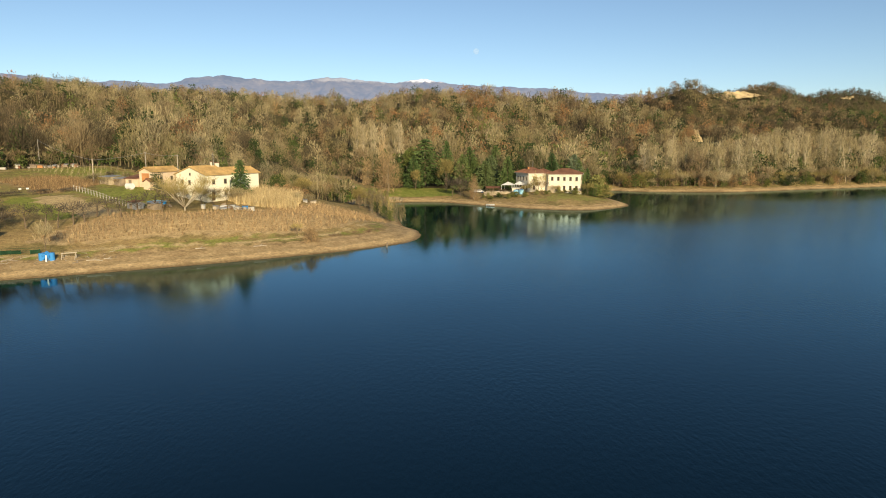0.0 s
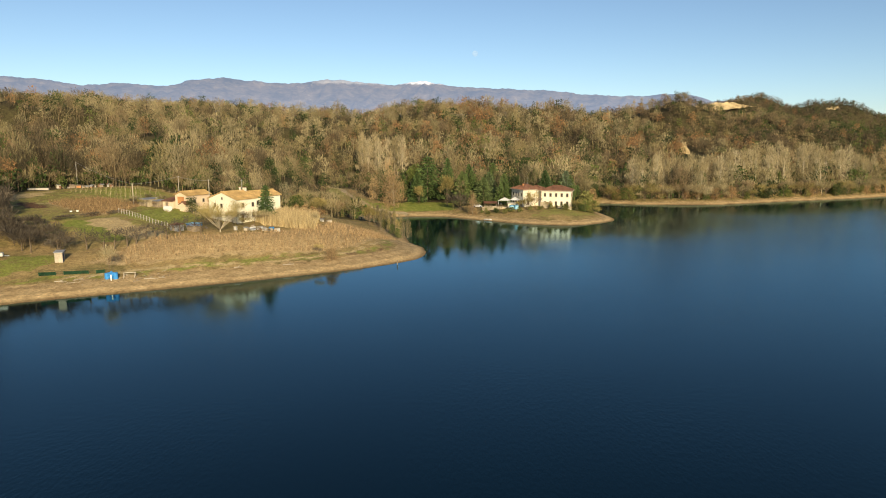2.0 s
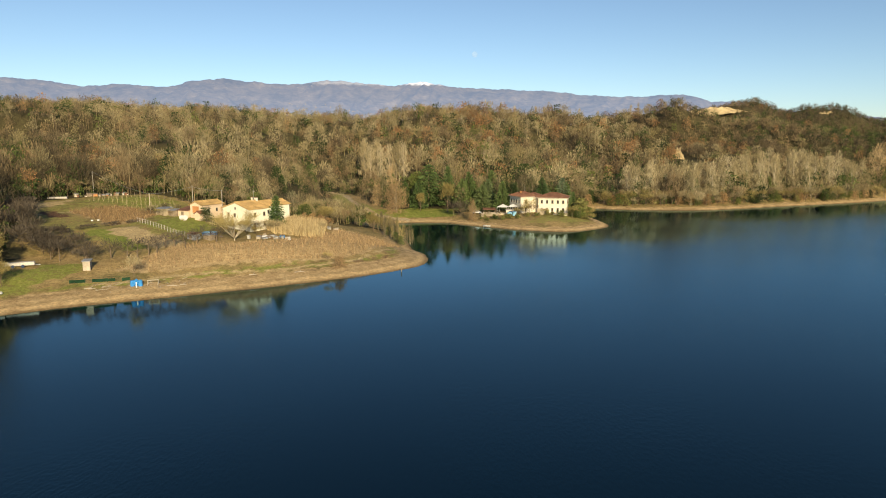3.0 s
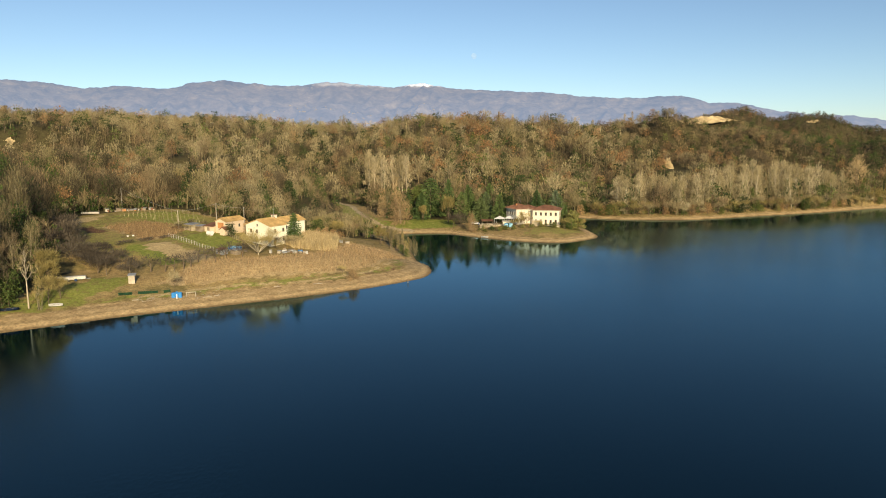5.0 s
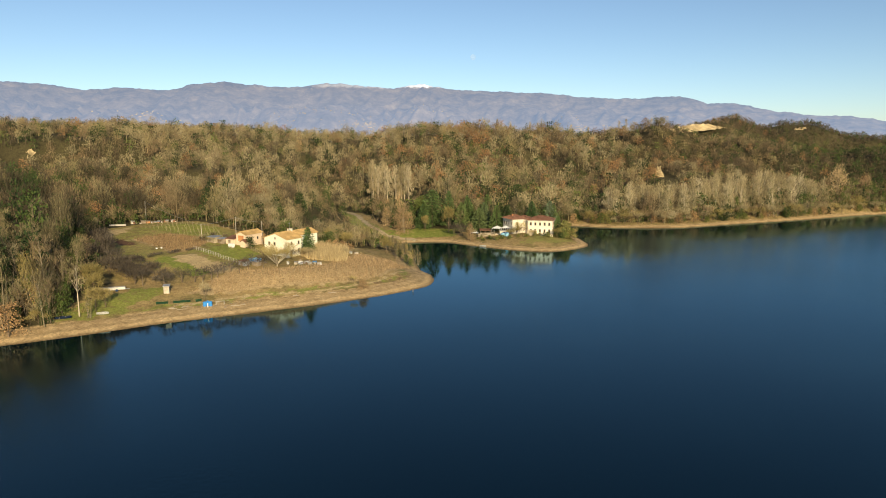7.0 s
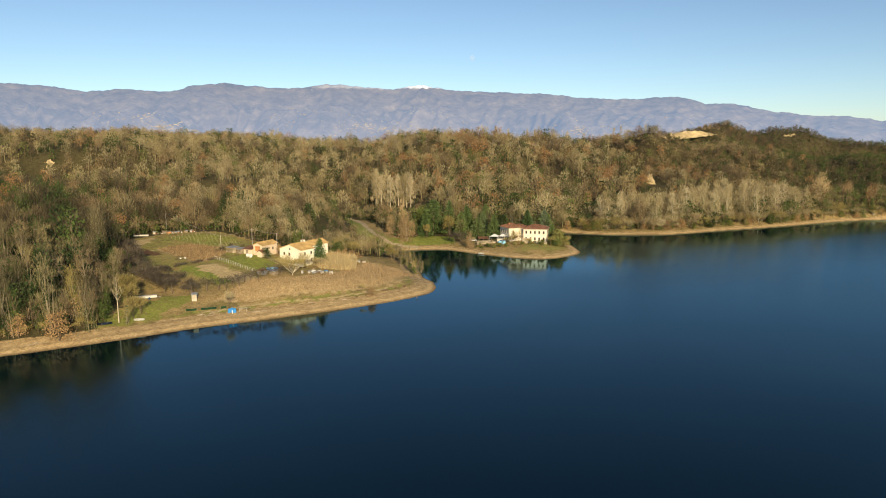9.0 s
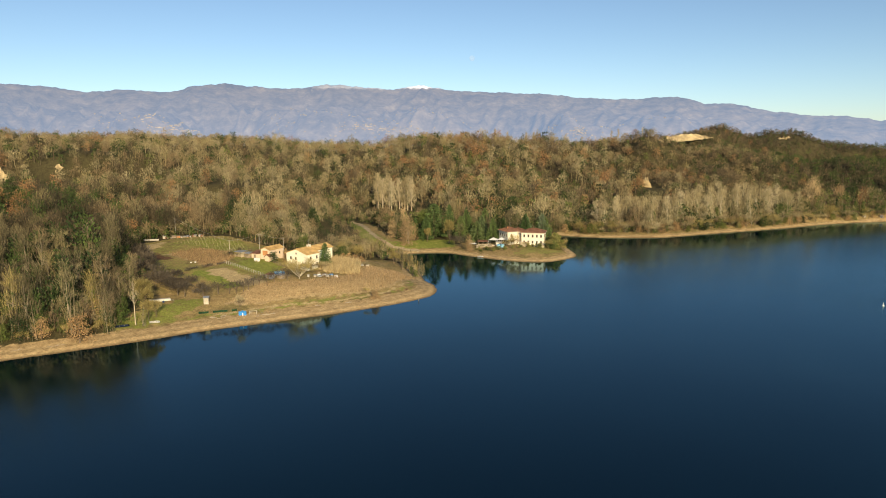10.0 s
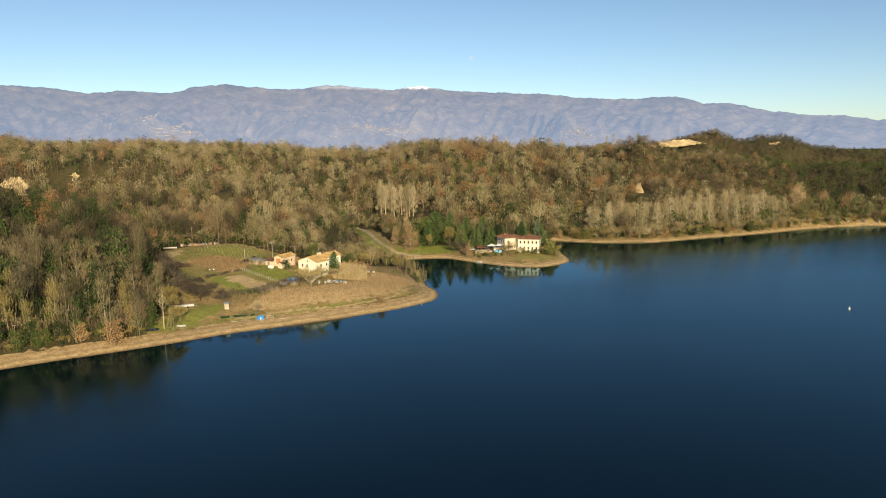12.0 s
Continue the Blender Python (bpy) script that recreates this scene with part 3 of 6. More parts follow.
def leafy_shape(seed, h=9.0, spread=3.2, lobes=9, leaves=190, size=0.6, base=0.2, trunk=0.2, flat=0.2):
    rs, s = np.random.RandomState(seed), Soup()
    s.tube([(0, 0, -0.8), (0.1, 0, h * 0.4), (0, 0.1, h * 0.85)], [trunk, trunk * 0.7, 0.04], 4)
    at = []
    for i in range(lobes):
        f = (i + 0.5) / lobes
        th, r = i * 2.4 + rs.rand(), spread * (0.25 + 0.45 * rs.rand()) * (1.1 - 0.6 * f)
        c = np.array([np.cos(th) * r, np.sin(th) * r, h * (base + (0.9 - base) * f)])
        d = unit(rs.randn(leaves // lobes, 3))
        d[:, 2] = np.abs(d[:, 2]) * 0.9 - 0.25
        big = spread * (0.42 + 0.22 * rs.rand()) * (1.05 - 0.35 * f)
        at.append(c + d * big * (0.45 + 0.75 * rs.rand(len(d), 1)) + 0.12 * big * rs.randn(len(d), 3))
        s.tube([(0, 0, c[2] * 0.75), c], [trunk * 0.3, 0.03], 3)
    s.leaves(np.concatenate(at), size * (0.7 + 0.6 * rs.rand(sum(map(len, at)))), rs, flat=flat)
    return s.arrays()


def conifer_shape(seed, h=14.0, spread=3.2, leaves=320, size=0.7, slim=1.0, base=0.08):
    rs, s = np.random.RandomState(seed), Soup()
    s.tube([(0, 0, -0.8), (0, 0, h * 0.5), (0, 0, h * 0.98)], [0.24, 0.15, 0.03], 5)
    tiers = 13
    at, out = [], []
    for k in range(tiers):
        f = base + (1 - base) * (k + 0.5) / tiers
        reach = spread * (1 - f) ** slim * (0.85 + 0.3 * rs.rand()) + 0.2
        n = max(5, int(leaves * (1.4 - f) / tiers))
        a = rs.rand(n) * 6.283
        r = reach * np.sqrt(rs.rand(n)) * (0.8 + 0.35 * np.sin(a * 5 + k * 2.1))
        at.append(np.stack([r * np.cos(a), r * np.sin(a), h * f - 0.22 * r + 0.25 * rs.randn(n)], 1))
        out.append(np.stack([np.cos(a), np.sin(a), -0.25 + 0.3 * rs.randn(n)], 1))
    at, out = np.concatenate(at), unit(np.concatenate(out))
    s.slivers(at - out * 0.4, out, size * 1.7, size * 0.75, rs)
    return s.arrays()


def merged(shapes, which, places, turn, wide, tall, tint):
    """Many trees in one set of arrays."""
    V, F, S, T, n = [], [], [], [], 0
    for k, (v, f, s) in enumerate(shapes):
        idx = np.where(which == k)[0]
        if not len(idx):
            continue
        c, si = np.cos(turn[idx])[:, None], np.sin(turn[idx])[:, None]
        x = (v[:, 0] * c - v[:, 1] * si) * wide[idx][:, None] + places[idx, 0][:, None]
        y = (v[:, 0] * si + v[:, 1] * c) * wide[idx][:, None] + places[idx, 1][:, None]
        z = v[:, 2][None] * tall[idx][:, None] + places[idx, 2][:, None]
        V.append(np.stack([x, y, z], -1).reshape(-1, 3))
        F.append((f[None] + (np.arange(len(idx)) * len(v))[:, None, None]).reshape(-1, 3) + n)
        S.append(np.tile(s, len(idx)))
        T.append(np.repeat(tint[idx], len(v)))
        n += len(idx) * len(v)
    return np.concatenate(V), np.concatenate(F), np.concatenate(S), np.concatenate(T)


def woods(name, label, category, shapes, spots, wide, tall, tint, mats, seed):
    rs = np.random.RandomState(seed)
    n = len(spots)
    v, f, s, tt = merged(shapes, rs.randint(len(shapes), size=n), spots, rs.rand(n) * 6.283, wide, tall, tint)
    return tagged(new(name, mesh_of(name, v, f, mats, s, tt)), label, category, kind="stuff")


# ---- the woods on the hills ----
rs = np.random.RandomState(7)
def jitter(x0, x1, y0, y1, step):
    x, y = np.meshgrid(np.arange(x0, x1, step), np.arange(y0, y1, step))
    x, y = x.ravel() + (rs.rand(x.size) - 0.5) * step * 0.9, y.ravel() + (rs.rand(x.size) - 0.5) * step * 0.9
    return x, y
near = jitter(-330, 0, 60, 300, 6.0)
far = jitter(-560, 620, 255, 672, 7.1)
wx = np.concatenate([near[0][near[1] < 255], far[0]])
wy = np.concatenate([near[1][near[1] < 255], far[1]])
wd = inland(wx, wy)
seen = np.abs(wx) < 0.70 * (wy + 128) + 30
SAND_CUTS = [(242, 569, 34, 13), (226, 562, 24, 13), (212, 555, 13, 14), (160, 416, 9, 15), (156, 402, 8, 10), (348, 592, 9, 5), (-275, 366, 9, 10), (-294, 326, 18, 14), (-286, 312, 15, 13), (-279, 300, 9, 9)]
bare_cut = np.zeros(len(wx), bool)
for cx, cy, cw, ch in SAND_CUTS:
    bare_cut |= ((wx - cx) / cw) ** 2 + ((wy - cy) / ch) ** 2 < 1
keep = seen & (wd > np.where(wx > 70, 7.0, 10.0)) & (inside(wx, wy, FARM_CLEAR) < -2) & (inside(wx, wy, VILLA_CLEAR) < -2) & ~bare_cut & (inside(wx, wy, TRACK_CLEAR) < 0)
keep &= ~((wx > -30) & (wx < 66) & (wy < 290))
wx, wy, wd = wx[keep], wy[keep], wd[keep]
wz = height(wx, wy, wd)
spots = np.stack([wx, wy, wz], 1)
n = len(wx)
right = smooth(wx, 110, 190) * smooth(wy, 380, 420)
patchy = waves(wx, wy, 70, 51) + 0.6 * waves(wx, wy, 25, 52)
dice = rs.rand(n)
p_green = 0.17 + 0.16 * smooth(patchy, 0.3, 1.2) + 0.12 * right + 0.17 * smooth(wx, -40, 0) * smooth(120 - wx, 0, 40) * smooth(470 - wy, 0, 60) + 0.7 * smooth(wx, 250, 320) * smooth(wy, 395, 430) * smooth(680 - wy, 0, 60) + 0.08 * smooth(-wx, 140, 190) * smooth(380 - wy, 0, 60)
p_rust = 0.03 + 0.25 * np.exp(-((wx - 175) ** 2 + (wy - 480) ** 2) / 45**2) + 0.4 * smooth(waves(wx, wy, 60, 53) + 0.5 * waves(wx, wy, 22, 54), 0.75, 1.3)
p_green = p_green + 0.06 * smooth(-wx, 100, 125) * smooth(260 - wy, 0, 30)
p_rust = p_rust * (1 - 0.8 * smooth(-wx, 90, 110) * smooth(240 - wy, 0, 20))
p_green = p_green + 0.35 * smooth(-wx, 172, 190) * smooth(wy, 160, 185) * smooth(275 - wy, 0, 25)
kind = np.where(dice < p_green, 1, np.where(dice < p_green + p_rust, 2, 0))
# Woods left of the farm are toned darker to carry their shade.
tone = np.clip(0.62 - 0.12 * smooth(330 - wy, 0, 30) + 0.2 * waves(wx, wy, 80, 55) + 0.36 * rs.randn(n) - 0.2 * right - 0.25 * smooth(wx, 230, 300) * smooth(wy, 385, 415) - 0.36 * smooth(-wx, 140, 200) * smooth(365 - wy, 0, 50) - 0.26 * smooth(-wx, 95, 120) * smooth(280 - wy, 0, 40) - 0.5 * smooth(-wx, 106, 116) * smooth(180 + wx, 0, 15) * smooth(wy, 112, 126) * smooth(215 - wy, 0, 20) - 0.05 * smooth(wx, -60, -20) * smooth(150 - wx, 0, 40), 0, 1)
size = (0.76 + 0.52 * rs.rand(n)) * (1 - 0.32 * right) * (1 + 0.22 * smooth(260 - wy, 0, 60) * smooth(-wx, 80, 110))
size *= 1 + 0.28 * waves(wx, wy, 42, 57) * (1 - right)
size *= 1 - 0.66 * smooth(wx, -66, -58) * smooth(-wx, 6, 12) * smooth(wy, 330, 342) * smooth(408 - wy, 0, 8)
knoll = np.exp(-((wx - 190) ** 2 + (wy - 538) ** 2) / 24**2)
size *= 1 + 0.05 * knoll
size *= 1 - 0.15 * smooth(-wx, 20, 70) * smooth(wy, 250, 300)
tone = np.clip(tone - 0.15 * knoll, 0, 1)
size *= 1 - 0.35 * smooth(wx, 205, 225) * smooth(wy, 545, 575)
size *= 1 - 0.42 * smooth(wx, -78, -66) * smooth(-wx, 24, 32) * smooth(300 - wy, 0, 12)
bare_shapes = [dome_shape(100 + i, 12 + i % 3, 4.2 + 0.5 * (i % 3), 9, 600, 0.09, 1.6, 0.30, [0.6, 0.9, 1.3][i % 3], 0.16, 3, 70 * (i in (1, 3, 4))) for i in range(7)]
bare_far = [dome_shape(140 + i, 11.5 + i % 3, 4.9 + 0.5 * (i % 3), 7, 190, 0.22, 1.6, 0.30, [0.6, 0.9, 0.45][i % 3], 0.16, 2, 30 * (i in (1, 3))) for i in range(7)]
green_shapes = [dome_shape(200 + i, 10.5, 3.8 + 0.4 * i, 8, 150, 0.55, 0.9, 0.05, 0.1, 0.15, 0) for i in range(4)]
rust_shapes = [dome_shape(220 + i, 11.5, 4.6 + 0.5 * i, 9, 260, 0.42, 0.75, 0.18, 0.2, 0.18, 1) for i in range(3)]
tinted = lambda k: [wood_mats["warm"]["tint"], wood_mats[k]["tint"], wood_mats["green"]["tint"]]
shore_wood = (wy < 152) & (wx > -178) & (kind == 0)
a = (kind == 0) & (wy < 330) & ~shore_wood
woods("bare_woodland", "bare brown deciduous woodland with some ivy on the trunks", "woods", bare_shapes, spots[a], size[a], size[a], tone[a], tinted("warm"), 1)
a = (kind == 0) & (wy >= 330)
woods("hill_woodland", "bare brown winter woodland covering the hillside", "woods", bare_far, spots[a], size[a] * (1 + 0.35 * right[a]), size[a] * (1 - 0.08 * right[a]), tone[a], tinted("bare"), 2)
a = (kind == 1) & (wy < 300) & (wx < -20)
near_green = [dome_shape(205 + i, 10.5, 3.2 + 0.4 * i, 11, 420, 0.36, 0.6, 0.04, 0.1, 0.15, 0) for i in range(4)]
woods("ivy_woodland", "dark green ivy-clad and evergreen trees round the farm", "woods", near_green, spots[a], size[a] * 0.9, size[a] * 1.2, rs.rand(a.sum()) ** 1.7 * 0.8, [bark, wood_mats["green"]["tint"]], 9)
a = (kind == 1) & ~a
woods("evergreen_woodland", "dark green evergreen trees scattered through the woods", "woods", green_shapes, spots[a], size[a] * 1.0, size[a] * 1.15, rs.rand(a.sum()) ** 2.0, [bark, wood_mats["green"]["tint"]], 3)
a = (kind == 2) & (wy < 330)
near_rust = [dome_shape(230 + i, 11.5, 4.4 + 0.5 * i, 9, 620, 0.24, 0.5, 0.18, 0.2, 0.18, 1) for i in range(3)]
woods("oak_grove", "oaks holding rust-brown leaves in the woods near the farm", "woods", near_rust, spots[a], size[a], size[a] * 1.1, rs.rand(a.sum()), [bark, wood_mats["rust"]["tint"]], 10)
a = (kind == 2) & (wy >= 330)
woods("oak_woodland", "oaks still holding rust-brown winter leaves", "woods", rust_shapes, spots[a], size[a] * 1.05, size[a] * 1.15, rs.rand(a.sum()), [bark, wood_mats["rust"]["tint"]], 4)

# ---- undergrowth along the edges of the woods ----
bx, by_ = jitter(-330, 345, 62, 420, 3.4)
bd = inland(bx, by_)
e1, e2 = inside(bx, by_, FARM_CLEAR), inside(bx, by_, VILLA_CLEAR)
rim = ((e1 < -0.5) & (e1 > -13)) | ((e2 < -0.5) & (e2 > -11)) | ((bd > np.where(bx > 60, 7, 10)) & (bd < 22))
rim &= (bd > np.where(bx > 60, 7, 10)) & (e1 < -0.5) & (e2 < -0.5) & (np.abs(bx) < 0.70 * (by_ + 128) + 20) & ~((bx > -30) & (bx < 66) & (by_ < 292)) & (rs.rand(len(bx)) < 0.75) & (inside(bx, by_, TRACK_CLEAR) < 0)
bx, by_, bd = bx[rim], by_[rim], bd[rim]
low_shapes = [bare_shape(170 + i, 3.6, 2.1, 6, 84, width=0.07, up=0.9, low=0.05, trunk=0.05, lobe=0.6, fan=0.11) for i in range(4)]
bs = 0.75 + 0.95 * rs.rand(len(bx))
woods("undergrowth", "dense bare brown scrub along the edges of the woods", "scrub", low_shapes, np.stack([bx, by_, height(bx, by_, bd)], 1), bs, bs * (0.8 + 0.6 * rs.rand(len(bx))), rs.rand(len(bx)), tinted("bare"), 5)

more = rs.rand(len(bx)) < 0.55
ivy_shapes = [leafy_shape(190 + i, 4.2, 1.9, 6, 84, 0.5, base=0.05, trunk=0.08, flat=0.0) for i in range(3)]
woods("ivy_undergrowth", "green ivy and bramble under the edges of the woods", "scrub", ivy_shapes, np.stack([bx + 1.2, by_ + 0.8, height(bx, by_, bd)], 1)[more], bs[more], bs[more] * 1.2, rs.rand(more.sum()), [bark, wood_mats["green"]["tint"]], 8)

# ---- low scrub on the sandy hill ----
hx, hy = jitter(150, 440, 395, 650, 6.2)
hd = inland(hx, hy)
ok = (hd > 30) & (hx < 0.70 * (hy + 128)) & (smooth(hx, 130, 200) * smooth(hy, 390, 430) > rs.rand(len(hx)))
for cx, cy, cw, ch in SAND_CUTS:
    ok &= ((hx - cx) / cw) ** 2 + ((hy - cy) / ch) ** 2 > 0.7 + 0.5 * rs.rand(len(hx))
hx, hy, hd = hx[ok], hy[ok], hd[ok]
scrub_shapes = [dome_shape(180 + i, 4.4, 2.9, 5, 60, 0.3, 0.9, 0.05, 0.4, 0.07, 0) for i in range(4)]
hs = 0.9 + 0.7 * rs.rand(len(hx))
woods("hill_scrub", "dense dark olive-brown scrub on the sandy hill", "scrub", scrub_shapes, np.stack([hx, hy, height(hx, hy, hd)], 1), hs, hs, 0.08 + 0.4 * rs.rand(len(hx)) * (1 - 0.8 * smooth(hx, 270, 330)), [wood_mats["bare"]["tint"], wood_mats["bare"]["tint"]], 6)
# ---- helpers for things made of parts ----
def base_of(name, x, y, label, category, rz=0.0, z=None, group=""):
    ob = new(name)
    ob.empty_display_size = 0.5
    ob.matrix_world = pose(x, y, float(height(x, y)) if z is None else z, 0, 0, rz)
    return tagged(ob, label, category, group)


def part(name, bm, mat, parent, label=""):
    """Links a bmesh as one mesh under a thing or a part."""
    me = bpy.data.meshes.new(name)
    bm.to_mesh(me)
    bm.free()
    me.materials.append(mat)
    ob = new(name, me)
    ob.parent = parent
    return tagged(ob, label) if label else ob


def box(bm, x0, y0, z0, x1, y1, z1, bevel=0.0):
    made = bmesh.ops.create_cube(bm, size=1, matrix=Matrix.Translation(((x0 + x1) / 2, (y0 + y1) / 2, (z0 + z1) / 2)) @ Matrix.Diagonal((x1 - x0, y1 - y0, z1 - z0, 1)))
    if bevel:
        bmesh.ops.bevel(bm, geom=list({e for v in made["verts"] for e in v.link_edges}), offset=bevel, segments=1, affect="EDGES")
    return bm


def boxed(*dims, bevel=0.0):
    return box(bmesh.new(), *dims, bevel=bevel)


def rod(bm, a, b, r0, r1=None, sides=6):
    a, b = Vector(a), Vector(b)
    m = Matrix.Translation((a + b) / 2) @ (b - a).to_track_quat("Z", "Y").to_matrix().to_4x4()
    bmesh.ops.create_cone(bm, cap_ends=True, segments=sides, radius1=r0, radius2=r0 if r1 is None else r1, depth=(b - a).length, matrix=m)
    return bm


def poly(bm, pts, faces):
    v = [bm.verts.new(p) for p in pts]
    for f in faces:
        bm.faces.new([v[i] for i in f])
    bmesh.ops.recalc_face_normals(bm, faces=bm.faces)
    return bm


def slab(pts, thick):
    """A sloping slab: four corners of its top, and its thickness."""
    low = [(x, y, z - thick) for x, y, z in pts]
    return poly(bmesh.new(), list(pts) + low, [(0, 1, 2, 3), (7, 6, 5, 4), (0, 4, 5, 1), (1, 5, 6, 2), (2, 6, 7, 3), (3, 7, 4, 0)])


plaster_cream = plain("plaster_cream", (0.90, 0.84, 0.66), 0.9, 2.2, 0.10)
plaster_white = plain("plaster_white", (0.80, 0.73, 0.58), 0.9, 2.2, 0.16)
plaster_pink = plain("plaster_pink", (0.76, 0.60, 0.43), 0.9, 2.2, 0.12)
brick_fill = plain("brick_fill", (0.58, 0.27, 0.11), 0.9, 4, 0.2)
tile_ochre = plain("tile_ochre", (0.56, 0.38, 0.16), 0.85, 3.0, 0.3)
tile_red = plain("tile_red", (0.24, 0.12, 0.075), 0.85, 3.0, 0.3)
glass_dark = plain("window_glass", (0.075, 0.062, 0.05), 0.2, 3, 0.2)
shutter_brown = plain("shutter_brown", (0.17, 0.10, 0.06), 0.7, 8, 0.2)
trim_stone = plain("trim_stone", (0.55, 0.48, 0.38), 0.9, 5, 0.15)
stone_wall = plain("stone_wall", (0.46, 0.38, 0.26), 0.95, 3, 0.3, relief=0.05)
concrete = plain("concrete", (0.50, 0.46, 0.40), 0.9, 4, 0.15)
white_paint = plain("white_paint", (0.80, 0.79, 0.75), 0.6, 3, 0.08)
grey_metal = plain("grey_metal", (0.42, 0.43, 0.44), 0.5, 3, 0.2, 0.4)
rusty = plain("rusty_metal", (0.28, 0.14, 0.08), 0.8, 4, 0.35)
blue_plastic = plain("blue_plastic", (0.05, 0.26, 0.62), 0.5, 2, 0.15)
sky_tarp = plain("tarpaulin", (0.30, 0.58, 0.76), 0.55, 2, 0.2)
teal_tarp = plain("teal_tarpaulin", (0.05, 0.30, 0.30), 0.6, 2, 0.2)
# Boat and wheel colour, also used for the dark shade panels.
navy_and_shade = plain("navy_and_shade", (0.02, 0.04, 0.09), 0.5, 2, 0.2)
old_wood = plain("old_wood", (0.30, 0.24, 0.17), 0.9, 6, 0.3)
old_white = plain("old_white", (0.58, 0.55, 0.49), 0.8, 4, 0.3)
pale_wood = plain("pale_wood", (0.50, 0.43, 0.33), 0.9, 6, 0.2)
net_green = plain("green_net", (0.03, 0.09, 0.045), 0.8, 5, 0.3)
sandstone = plain("sandstone", (0.58, 0.45, 0.25), 0.95, 1.2, 0.45, relief=0.4)


def window(parent, at, along, out, w, h, shutters=True, frame_mat=None, name="window"):
    """A window in a wall: a frame, a pane, a sill and two shutters folded back on the wall."""
    along, out = Vector(along).normalized(), Vector(out).normalized()
    m = Matrix((along.to_4d(), out.to_4d(), (0, 0, 1, 0), (0, 0, 0, 1))).transposed()
    m.col[3] = (*at, 1)

    def put(bm):
        bm.transform(m)
        return bm
    rim = bmesh.new()
    for x0, x1, z0, z1 in ((-w / 2 - 0.08, -w / 2, -0.08, h + 0.08), (w / 2, w / 2 + 0.08, -0.08, h + 0.08), (-w / 2, w / 2, h, h + 0.08), (-w / 2, w / 2, -0.08, 0)):
        box(rim, x0, -0.02, z0, x1, 0.05, z1)
    win = part(name, put(rim), frame_mat or trim_stone, parent)
    part("pane", put(boxed(-w / 2, -0.02, 0, w / 2, 0.015, h)), glass_dark, win, "dark window pane")
    part("sill", put(boxed(-w / 2 - 0.15, -0.02, -0.17, w / 2 + 0.15, 0.14, -0.085)), trim_stone, win)
    if shutters:
        for s in (-1, 1):
            a, b = sorted((s * (w / 2 + 0.09), s * (w / 2 + 0.09 + w * 0.5)))
            part("shutter", put(boxed(a, -0.02, 0, b, 0.06, h)), shutter_brown, win, "brown wooden shutter")
    return win


def gabled(home, W, L, eave, ridge, wall, tile, x0=0.0, y0=0.0, over=0.45, deep=1.2):
    """Walls and a two-sided tiled roof; W across the gable (x), L along the ridge (y)."""
    x1, y1, xm = x0 + W, y0 + L, x0 + W / 2
    pts = [(x0, y0, -deep), (x1, y0, -deep), (x1, y0, eave), (xm, y0, ridge), (x0, y0, eave)]
    pts += [(x, y1, z) for x, _, z in pts]
    part("wall", poly(bmesh.new(), pts, [(0, 1, 2, 3, 4), (9, 8, 7, 6, 5), (0, 5, 6, 1), (1, 6, 7, 2), (4, 3, 8, 9), (0, 4, 9, 5)][:4] + [(0, 4, 9, 5)]), wall, home)
    k = (ridge - eave) / (W / 2)
    lift = 0.22
    for s, xe in ((-1, x0 - over), (1, x1 + over)):
        ze = eave - k * over + lift
        roof = part("roof", slab([(xm, y0 - over, ridge + lift), (xm, y1 + over, ridge + lift), (xe, y1 + over, ze), (xe, y0 - over, ze)], 0.16), tile, home)
        n = int((L + 2 * over) / 0.5)
        ribs = bmesh.new()
        for i in range(n):
            y = y0 - over + (i + 0.5) * (L + 2 * over) / n
            rod(ribs, (xm, y, ridge + lift + 0.01), (xe, y, ze + 0.01), 0.085, sides=5)
        part("tile_course", ribs, tile, roof)
    part("ridge_tiles", rod(bmesh.new(), (xm, y0 - over, ridge + lift + 0.05), (xm, y1 + over, ridge + lift + 0.05), 0.14, sides=6), tile, home)


